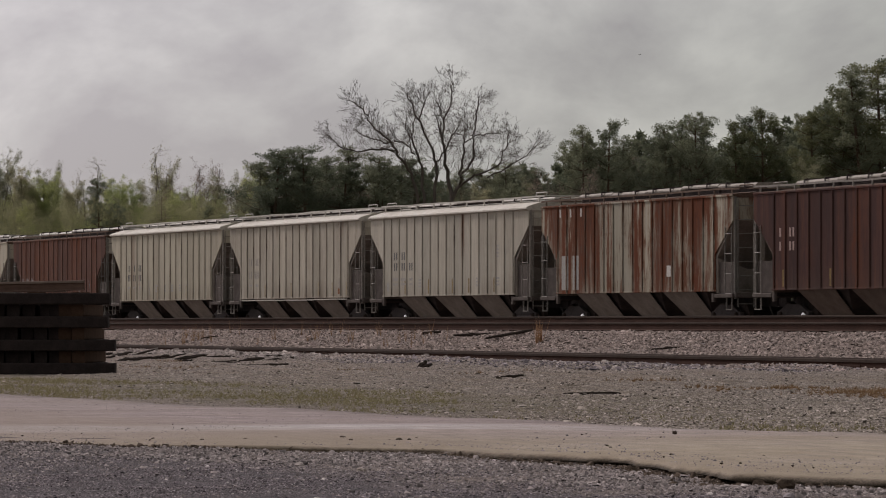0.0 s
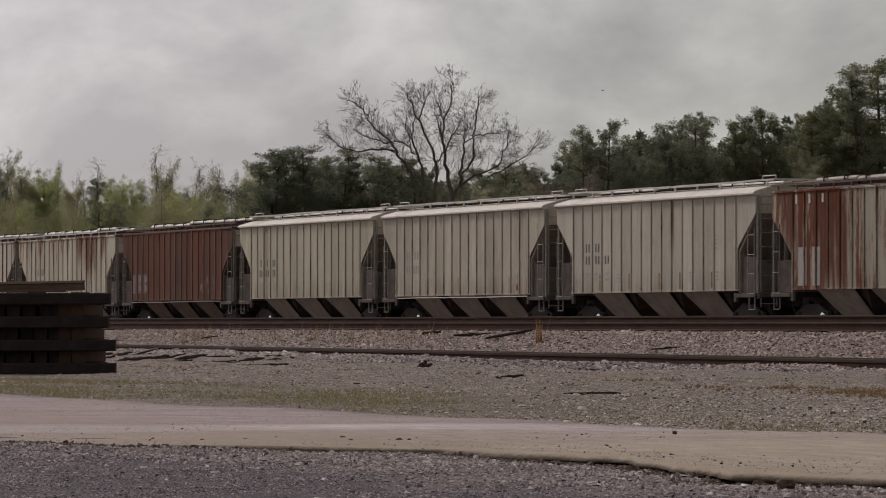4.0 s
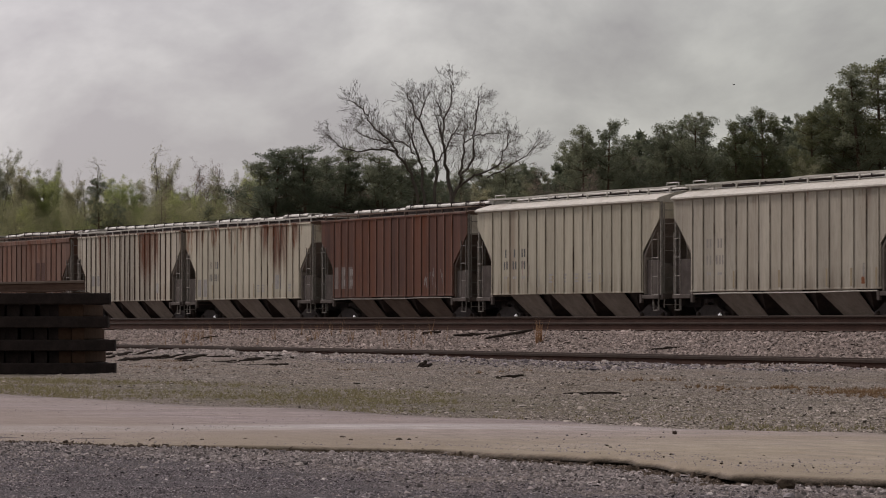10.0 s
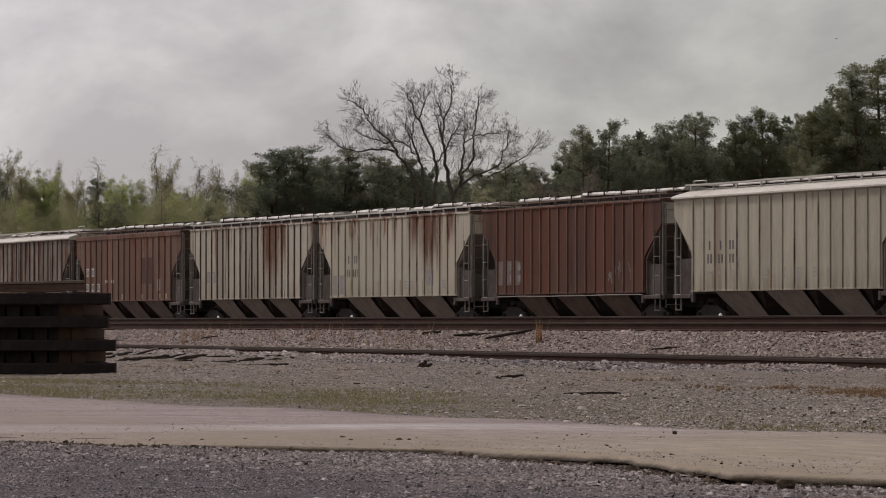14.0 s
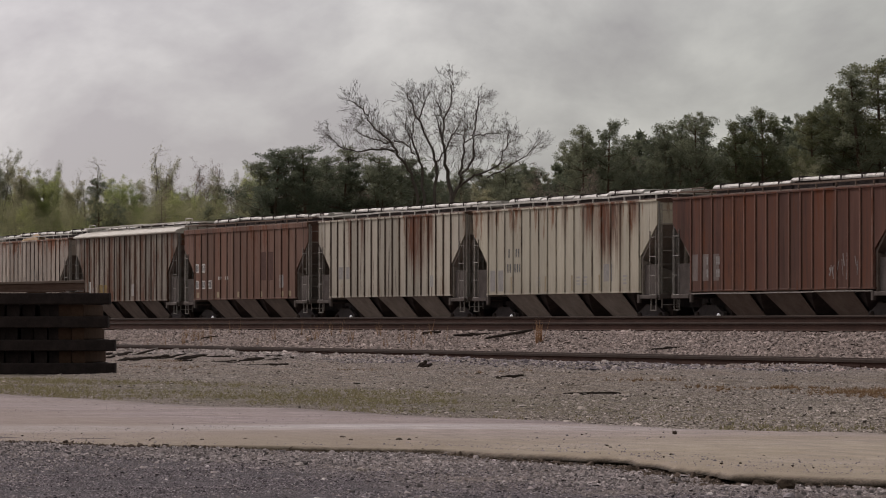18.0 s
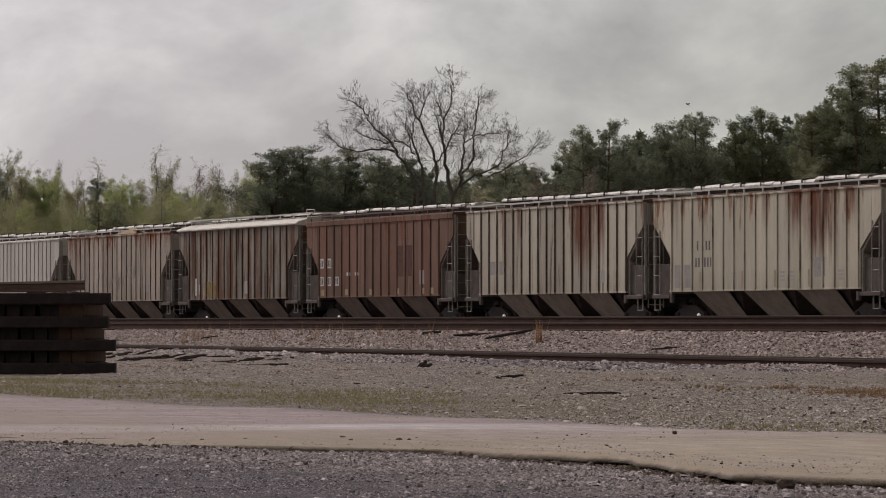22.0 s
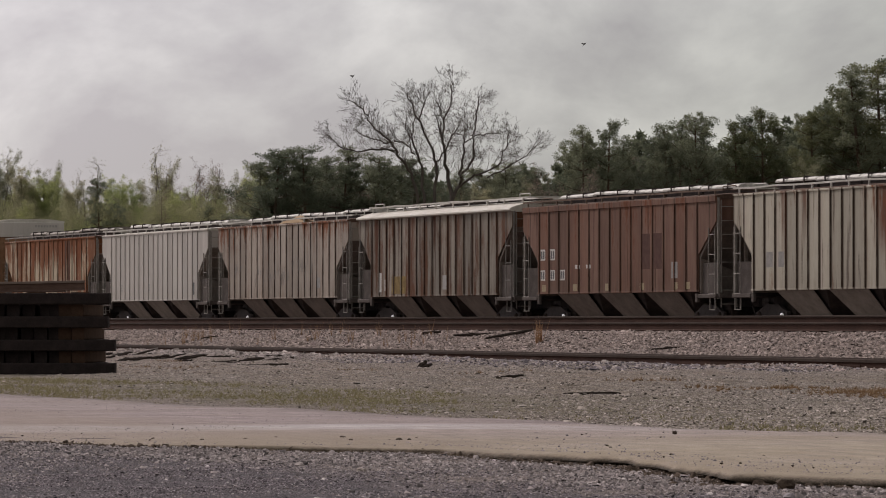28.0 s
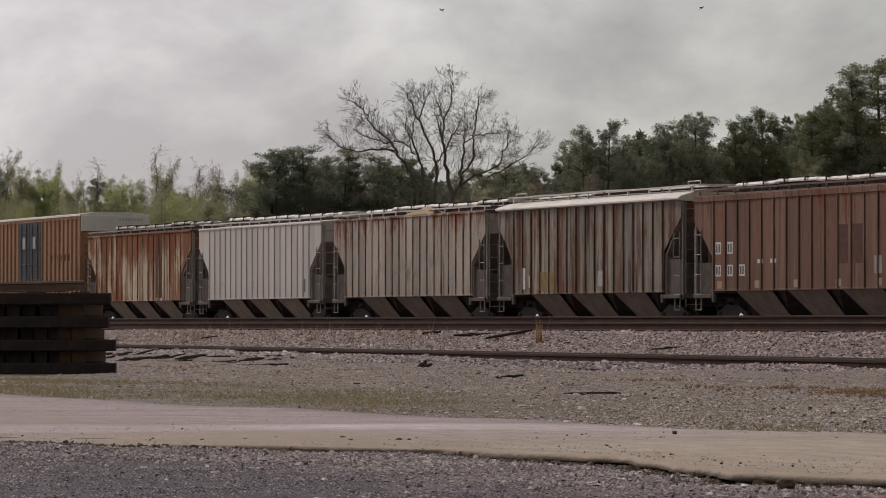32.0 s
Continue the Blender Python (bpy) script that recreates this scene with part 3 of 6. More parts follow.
def truck_parts(car, x):
    tr = part("truck", Shape().cbox(-0.2, 0.2, -1.0, 1.0, 0.42, 0.72, 0.03), M["steel_dark"], car, key="bolster", at=pose(x, 0, 0))
    for sy in (-1, 1):
        def frame_shape():
            s = Shape()
            s.prism([(-1.15, 0.36), (-0.95, 0.36), (-0.45, 0.24), (0.45, 0.24), (0.95, 0.36), (1.15, 0.36), (1.15, 0.56), (0.95, 0.60), (0.5, 0.78), (-0.5, 0.78), (-0.95, 0.60), (-1.15, 0.56)], 1, -0.06, 0.06)
            for dx in (-0.14, 0.0, 0.14):
                s.tube((dx, 0.0, 0.3), (dx, 0.0, 0.6), 0.055, n=8)
            return s
        part("side_frame", frame_shape, M["steel_dark"], tr, key="side_frame", at=pose(0, sy * 1.0, 0))
        for dx in (-0.88, 0.88):
            shiny = sy < 0 and x < 0 and dx > 0
            part("bearing_cap", cap_shape, M["bright"] if shiny else M["wheel"], tr, "polished shiny bearing cap" if shiny else "", key="cap", at=pose(dx, sy * 1.06, 0.46, 0, 0, 0 if sy < 0 else 180))
    sets = []
    for dx in (-0.88, 0.88):
        def wheelset():
            s = Shape()
            s.tube((0, -0.95, 0), (0, 0.95, 0), 0.075, n=10)
            for sy in (-1, 1):
                s.tube((0, sy * 0.69, 0), (0, sy * 0.71, 0), 0.455, 0.455, 28)
                s.tube((0, sy * 0.71, 0), (0, sy * 0.83, 0), 0.43, 0.42, 28)
                s.tube((0, sy * 0.83, 0), (0, sy * 0.86, 0), 0.20, 0.16, 14)
                for k in range(5):
                    a = 2 * math.pi * k / 5
                    s.tube((0.28 * math.cos(a), sy * 0.825, 0.28 * math.sin(a)), (0.28 * math.cos(a), sy * 0.84, 0.28 * math.sin(a)), 0.05, n=6)
            return s
        sets.append(part("wheelset", wheelset, M["wheel"], tr, key="wheelset", at=pose(dx, 0, 0.42)))
    return sets


def ladder(parent, x, y, z0, z1, width, along, rungs, mat, name="ladder"):
    """Two stiles with rungs between them; along 'x' (on a side) or 'y' (on an end)."""
    def build():
        s = Shape()
        e = (width, 0, 0) if along == "x" else (0, width, 0)
        for k in (0, 1):
            s.cbox(e[0] * k - 0.014, e[0] * k + 0.014, e[1] * k - 0.014, e[1] * k + 0.014, 0, z1 - z0, 0.005)
        for i in range(rungs):
            z = 0.10 + (z1 - z0 - 0.3) * i / (rungs - 1)
            s.tube((-0.02 if along == "x" else 0, 0, z), (e[0] * 1.04, e[1], z), 0.013, n=5)
        return s
    return part(name, build, mat, parent, key=(name, round(z1 - z0, 3), width, along, rungs), at=pose(x, y, z0))


def coupler(parent, x, flip):
    def build():
        s = Shape()
        s.cbox(-0.9, 0.05, -0.11, 0.11, -0.11, 0.11, 0.02)
        s.prism([(0.05, -0.14), (0.22, -0.17), (0.32, -0.09), (0.20, -0.02), (0.24, 0.1), (0.12, 0.16), (0.05, 0.13)], 2, -0.14, 0.14)
        s.tube((-0.1, -0.45, -0.1), (0.15, -0.42, -0.42), 0.022, n=6)
        return s
    return part("coupler", build, M["steel_dark"], parent, key="coupler", at=pose(x, 0, 0.86, 0, 0, 180 if flip else 0))


def lettering(car, b, posts, first, z, counts, h, mat, label="stencilled marks", w=0.115, gap=0.24):
    """Bars in place of lettering, spread over the panels between posts: counts are characters on each panel from the first on."""
    span, y = b - 0.12, -HALF - 0.015
    pitch = 2 * span / (posts - 1)
    for k, count in enumerate(counts):
        mid = -span + pitch * (first + k + 0.54)
        for i in range(count):
            cx = mid + (i - (count - 1) / 2) * gap
            part("marking", Shape().box(cx - w / 2, cx + w / 2, y - 0.004, y, z, z + h), mat, car, label)


def reflectors(car, b, posts, cells, mat, z=1.27, h=0.5, w=0.11):
    """Upright yellow strips low on the panels, close to the next post."""
    span, y = b - 0.12, -HALF - 0.015
    pitch = 2 * span / (posts - 1)
    for k in cells:
        x = -span + pitch * (k + 0.80)
        part("reflector", Shape().box(x - w / 2, x + w / 2, y - 0.003, y, z, z + h), mat, car, "faded yellow reflective strip")


def panel(car, x, z, w, h, mat, label, name="marking"):
    """A flat painted patch on the near side sheet; x is its left edge, z its foot."""
    y = -HALF - 0.015
    part(name, Shape().box(x, x + w, y - 0.003, y, z, z + h), mat, car, label)


def scribble(car, x, z, w, h, mat, seed, label):
    """Sprayed strokes: short slanted bars."""
    rng, y = random.Random(seed), -HALF - 0.016
    for i in range(max(3, int(w / 0.16))):
        px, pz = x + rng.uniform(0, w), z + rng.uniform(0, h * 0.6)
        dx, dz, t = rng.uniform(-0.12, 0.2), rng.uniform(0.12, h * 0.6), rng.uniform(0.025, 0.055)
        lift = 0.0006 * i
        s = Shape().prism([(px, pz), (px + t, pz), (px + dx + t, pz + dz), (px + dx, pz + dz)], 1, y - 0.003 - lift, y - lift)
        part("sprayed_marking", s, mat, car, label)


def data_rows(car, xs, z, mat):
    """Small service stencils low on single panels."""
    for i, x in enumerate(xs):
        y = -HALF - 0.015
        for k in range(3):
            s = Shape().box(x, x + 0.34 - 0.06 * (k % 2), y - 0.003, y, z + k * 0.11, z + k * 0.11 + 0.06)
            part("marking", s, mat, car, "small grey service stencil")


def wavy_bar(rng, x0, x1, n, y0, y1, z0, z1, amp):
    """A long bar that sags and bends a little between its brackets."""
    s = Shape()
    for i in range(n):
        x, d, e = x0 + (x1 - x0) * i / (n - 1), rng.uniform(-amp, amp), rng.uniform(-amp, amp)
        s.v.extend(((x, y0 + e, z0 + d), (x, y1 + e, z0 + d), (x, y1 + e, z1 + d), (x, y0 + e, z1 + d)))
    for i in range(n - 1):
        for k in range(4):
            p, q = 4 * i + k, 4 * i + (k + 1) % 4
            s.f.append((p, p + 4, q + 4, q))
    s.f += [(0, 1, 2, 3), tuple(range(4 * n - 4, 4 * n))]
    return s


def hopper_car(label, x0, x1, paint, kind="flat", posts=17, roof=None, lower=None, rail_mat=None, chord=0.0, lip=0.0, hatch=None, end_paint=None, post_paint=None, board=None, pipe=None):
    """A three-bay covered hopper. kind 'eave': pitched roof with an overhanging rounded eave; 'flat': straight side to a low roof."""
    car = tagged(new("covered_hopper_car"), label, "freight car", group="cars of the freight train")
    a = (x1 - x0) / 2
    rng = random.Random(int(x0 * 10))
    eave = kind == "eave"
    lower, roof, rail_mat = lower or M["steel_grey"], roof or M["roof_rust_shade"], rail_mat or M["rung"]
    hatch, end_paint, post_paint = hatch or M["hatch"], end_paint or paint, post_paint or paint
    board = board or (M["board_pale"] if eave else rail_mat)
    inset = 1.40
    d0, d1 = (EAVE - 0.58, EAVE - 1.60) if eave else (EAVE - 0.76, EAVE - 1.74)
    b = a - inset
    outline = [(-a, EAVE), (-a, d0), (-b, d1), (-b, SILL), (b, SILL), (b, d1), (a, d0), (a, EAVE)]
    me_post_far = Shape().cbox(-0.05, 0.05, 0.0, 0.075, 0, EAVE - SILL - 0.05, 0.012).mesh("side_post", post_paint)
    span = b - 0.12
    for sy in (-1, 1):
        y = sy * HALF
        part("side_sheet", Shape().prism(outline, 1, y - 0.015, y + 0.015), paint, car)
        for i in range(posts):
            px = -span + 2 * span * i / (posts - 1)
            if sy < 0:
                part("side_post", Shape().cbox(px - 0.045, px + 0.045, y - 0.046, y - 0.015, SILL + 0.01, EAVE - 0.03, 0.012), post_paint, car)
            else:
                part("side_post", me_post_far, None, car, at=pose(px, y + 0.015, SILL + 0.02))
        part("top_chord", Shape().cbox(-a, a, y - 0.048, y + 0.05, EAVE - 0.05 - chord, EAVE + 0.012, 0.01), paint, car)
        part("side_sill", Shape().cbox(-b - 0.05, b + 0.05, y - 0.022, y + 0.03, SILL - 0.045, SILL + 0.01, 0.008), paint, car)
        for sx in (-1, 1):
            ends = sorted((sx * (b + 0.02), sx * (a + 0.03)))
            part("end_sill", Shape().cbox(ends[0], ends[1], y - 0.05, y + 0.05, 0.98, 1.10, 0.015), M["web"], car)
            lx = sorted((sx * (a - 0.56), sx * (a - 0.06)))[0]
            ladder(car, lx, y + sy * 0.03, 1.0, EAVE - (1.02 if eave else 0.95), 0.5, "x", 4, rail_mat, "side_ladder")
            part("corner_post", lambda: Shape().cbox(-0.035, 0.035, -0.035, 0.035, 0, EAVE - 1.0, 0.008), rail_mat, car, key="corner", at=pose(sx * (a + 0.0), y - sy * 0.06, 0.95))
            part("sill_step", lambda: Shape().box(-0.22, -0.198, -0.02, 0.02, 0, 0.34).box(0.198, 0.22, -0.02, 0.02, 0, 0.34).box(-0.22, 0.22, -0.03, 0.03, -0.02, 0.005), rail_mat, car, key="step", at=pose(sx * (a - 0.31), y, 0.64))
            part("jacking_pad", lambda: Shape().cbox(-0.09, 0.09, -0.05, 0.05, 0.1, 0.36, 0.02), M["web"], car, key="pad", at=pose(sx * (b - 0.12), y + sy * 0.0, 0.76))
            g0, g1 = sorted((sx * (b + 0.04), sx * (a - 0.02)))
            part("end_web", Shape().cbox(g0, g1, y - sy * 0.10 - 0.01, y - sy * 0.10 + 0.01, 1.1, d1 - 0.25, 0.004), M["web"], car)
    if pipe:
        part("train_pipe", wavy_bar(rng, -b + 0.2, b - 0.2, 9, -HALF - 0.035, -HALF - 0.0, SILL - 0.115, SILL - 0.08, 0.012), pipe, car, "pale brake pipe below the side sill")
    # roof
    if eave:
        half = [(1.60, EAVE - 0.05), (1.645, EAVE - 0.025), (1.64, EAVE + 0.02), (1.56, EAVE + 0.075), (1.08, EAVE + 0.215), (0.62, EAVE + 0.30), (0.5, EAVE + 0.31)]
        top = EAVE + 0.31
    else:
        half = [(1.555, EAVE - 0.01), (1.555, EAVE + 0.018 + lip), (1.5, EAVE + 0.03 + lip), (1.0, EAVE + 0.07 + lip), (0.6, EAVE + 0.12 + lip)]
        top = EAVE + 0.19 + lip
    poly = half + [(-y, z) for y, z in reversed(half)] + [(-1.45, EAVE - 0.08), (1.45, EAVE - 0.08)]
    part("roof", Shape().prism(poly, 0, -a - 0.03, a + 0.03), roof, car)
    # hatch covers along the ridge, slightly uneven
    n_h = 5 if not eave else 3
    for i in range(n_h):
        h0 = -a + 0.7 + (2 * a - 1.4) * i / n_h
        h1 = -a + 0.7 + (2 * a - 1.4) * (i + 1) / n_h - 0.06
        dz = rng.uniform(0.0, 0.05)
        w, hh = (0.5, 0.24) if not eave else (0.36, 0.13)
        s = Shape().prism([(-w, hh * 0.42), (w, hh * 0.42), (w, hh * 0.6), (w * 0.85, hh * 0.88), (0.0, hh), (-w * 0.85, hh * 0.88), (-w, hh * 0.6)], 0, h0, h1)
        hc = part("hatch_cover", s, hatch, car, at=pose(0, 0, top + dz - 0.01, rng.uniform(-3.5, 3.5), rng.uniform(-0.35, 0.35), 0))
        # dark coaming: the shade below the lid is put into its colour
        part("hatch_coaming", Shape().box(h0 + 0.06, h1 - 0.06, -w + 0.09, w - 0.09, -0.12 if not eave else -0.03, hh * 0.42), M["grime_shade"], hc, "hatch coaming coloured dark as the shade under its lid")
        k = 2
        for j in range(k):
            hx = h0 + (j + 0.5) * (h1 - h0) / k
            part("hatch_clamp", Shape().box(hx - 0.03, hx + 0.03, -w - 0.04, w + 0.04, hh * 0.8, hh + 0.012).box(hx - 0.03, hx + 0.03, -w - 0.06, -w - 0.03, 0.0, hh * 0.9).box(hx - 0.03, hx + 0.03, w + 0.03, w + 0.06, 0.0, hh * 0.9), M["grime_shade"], hc)
    # running boards on brackets along both sides of the roof
    rb = EAVE + (0.435 if eave else 0.215 + lip)
    foot = EAVE + (0.19 if eave else 0.0)
    for sy in (-1, 1):
        yo, yi = sy * (1.08 if eave else 1.46), sy * (0.72 if eave else 1.12)
        edge = sorted((yo, yo - sy * 0.035))
        run = part("running_board", wavy_bar(rng, -a - 0.25, a + 0.25, 12, edge[0], edge[1], rb - 0.055, rb, 0.016), board, car)
        inner = sorted((yi, yo - sy * 0.05))
        part("tread", wavy_bar(rng, -a - 0.25, a + 0.25, 12, inner[0], inner[1], rb - 0.03, rb - 0.012, 0.004), board, run)
        nb = 10 if eave else 13
        for i in range(nb):
            bx = -a + 0.25 + (2 * a - 0.5) * i / (nb - 1) + rng.uniform(-0.06, 0.06)
            lean = rng.uniform(-0.03, 0.03)
            part("bracket", Shape().prism([(bx - 0.03, foot), (bx + 0.03, foot), (bx + lean + 0.03, rb - 0.05), (bx + lean - 0.03, rb - 0.05)], 1, yo - 0.02, yo + 0.02), board, run)
    for sx in (-1, 1):
        part("end_handrail", lambda: Shape().tube((-0.5, 0, 0), (-0.5, 0, 0.10), 0.018, n=5).tube((0.5, 0, 0), (0.5, 0, 0.10), 0.018, n=5).tube((-0.5, 0, 0.10), (0.5, 0, 0.10), 0.018, n=5), board, car, key=("roof_rail", board.name), at=pose(sx * (a - 0.5), -0.9, rb))
        part("end_platform", lambda: Shape().box(-0.25, 0.25, -1.0, 1.0, -0.04, 0.0), board, car, key=("roof_end", board.name), at=pose(sx * (a + 0.02), 0, rb))
    # ends: upper sheet, slope sheet, cross sill, ladder, brake wheel
    for sx in (-1, 1):
        e0, e1 = sorted((sx * a, sx * (a - 0.03)))
        gable = [(-1.52, d0), (1.52, d0), (1.52, EAVE), (0.6, EAVE + 0.1), (-0.6, EAVE + 0.1), (-1.52, EAVE)]
        part("end_sheet", Shape().prism(gable, 0, e0, e1), end_paint, car)
        slope = [(sx * a, d0), (sx * (a - 0.05), d0 + 0.05), (sx * (b - 1.2), SILL + 0.1), (sx * (b - 1.1), SILL + 0.02)]
        part("slope_sheet", Shape().prism(slope, 1, -1.5, 1.5), lower, car)
        c0, c1 = sorted((sx * (b + 0.0), sx * (b + 0.10)))
        part("end_bulkhead", Shape().prism([(-1.5, SILL - 0.1), (1.5, SILL - 0.1), (1.5, d1 - 0.1), (0.5, d1 - 0.45), (-0.5, d1 - 0.45), (-1.5, d1 - 0.1)], 0, c0, c1), lower, car)
        p0, p1 = sorted((sx * (b + 0.05), sx * (a + 0.05)))
        part("end_deck", Shape().cbox(p0, p1, -1.48, 1.48, 1.02, 1.12, 0.01), M["steel_dark"], car)
        s0, s1 = sorted((sx * (a - 0.02), sx * (a + 0.16)))
        part("cross_sill", Shape().cbox(s0, s1, -1.5, 1.5, 0.98, 1.14, 0.02), M["web"], car)
        lx = sx * (a + (0.10 if sx > 0 else 0.10))
        ladder(car, lx, -1.42 if sx > 0 else 0.95, 0.70, EAVE - 0.12, 0.50, "y", 8, rail_mat, "end_ladder")
        for gz in (1.6, 2.05, 2.5):
            part("grab_iron", lambda: Shape().tube((0, -0.3, 0), (0, 0.3, 0), 0.016, n=5).tube((0, -0.3, 0), (-0.08, -0.3, 0), 0.014, n=4).tube((0, 0.3, 0), (-0.08, 0.3, 0), 0.014, n=4), rail_mat, car, key="grab", at=pose(sx * (a + 0.08), 0.55 * sx, gz, 0, 0, 0 if sx > 0 else 180))
        for cy in (-0.55, 0.55):
            part("end_brace", Shape().cbox(sx * (a - 0.08) - 0.04, sx * (a - 0.08) + 0.04, cy - 0.05, cy + 0.05, 1.1, d0 + 0.02, 0.01), lower, car)
        coupler(car, sx * (a + 0.26), sx < 0)
    bw = part("brake_wheel", lambda: Shape().tube((0, 0, 0), (0.03, 0, 0), 0.04, n=8), rail_mat, car, key="hub", at=pose(a + 0.16, 0.5, 2.45))

    def rim():
        s = Shape()
        for i in range(16):
            p, q = 2 * math.pi * i / 16, 2 * math.pi * (i + 1) / 16
            s.tube((0.02, 0.27 * math.cos(p), 0.27 * math.sin(p)), (0.02, 0.27 * math.cos(q), 0.27 * math.sin(q)), 0.018, n=5)
        for i in range(4):
            p = math.pi * i / 2 + 0.3
            s.tube((0.02, 0, 0), (0.02, 0.27 * math.cos(p), 0.27 * math.sin(p)), 0.013, n=4)
        return s
    part("rim", rim, rail_mat, bw, key="rim")
    part("brake_cylinder", lambda: Shape().tube((0, -0.3, 0), (0, 0.35, 0), 0.2, n=14), M["steel_dark"], car, key="cyl", at=pose(a - 0.55, 0.2, 1.34))
    part("air_reservoir", lambda: Shape().tube((0, -0.5, 0), (0, 0.5, 0), 0.26, n=14), M["steel_dark"], car, key="tank", at=pose(-a + 0.62, 0.1, 1.40))
    part("centre_sill", Shape().cbox(-a - 0.1, a + 0.1, -0.2, 0.2, 0.72, 1.05, 0.02), M["steel_dark"], car)
    # three discharge bays
    pitch = (2 * b - 2.3) / 3
    for i in range(3):
        cx = (i - 1) * pitch
        # slopes carry their shade in the colour; side sheets keep the lower paint
        bay = part("hopper_bay", Shape().frustum(cx - pitch / 2 - 0.05, cx + pitch / 2 + 0.05, -1.38, 1.38, SILL + 0.05, cx - 0.6, cx + 0.6, -0.56, 0.56, 0.26), M["grime_shade"], car)
        for sy in (-1, 1):
            sheet = Shape().prism([(cx - pitch * 0.37, SILL - 0.02), (cx + pitch * 0.33, SILL - 0.02), (cx + pitch * 0.27, 0.30), (cx - pitch * 0.27, 0.30)], 1, -0.012, 0.012)
            sheet.v = [(p[0], p[1] + sy * (1.48 - 0.93 * (SILL - 0.02 - p[2])), p[2]) for p in sheet.v]
            part("bay_side_sheet", sheet, lower, bay)
        part("outlet_gate", Shape().cbox(cx - 0.5, cx + 0.5, -0.7, 0.7, 0.17, 0.26, 0.015).tube((cx - 0.3, -0.85, 0.22), (cx - 0.3, -0.7, 0.22), 0.06, n=8), M["steel_dark"], bay)
    sets = truck_parts(car, -(a - 1.75)) + truck_parts(car, a - 1.75)
    CARS.append((car, (x0 + x1) / 2, sets))
    return car, a, b


# dark tone of bay slopes and coamings: grime plus their shade, painted in
M["grime_shade"] = plain("dark_grime_painted_shade", (0.044, 0.036, 0.036), (0.085, 0.067, 0.062), 3, 0.95)

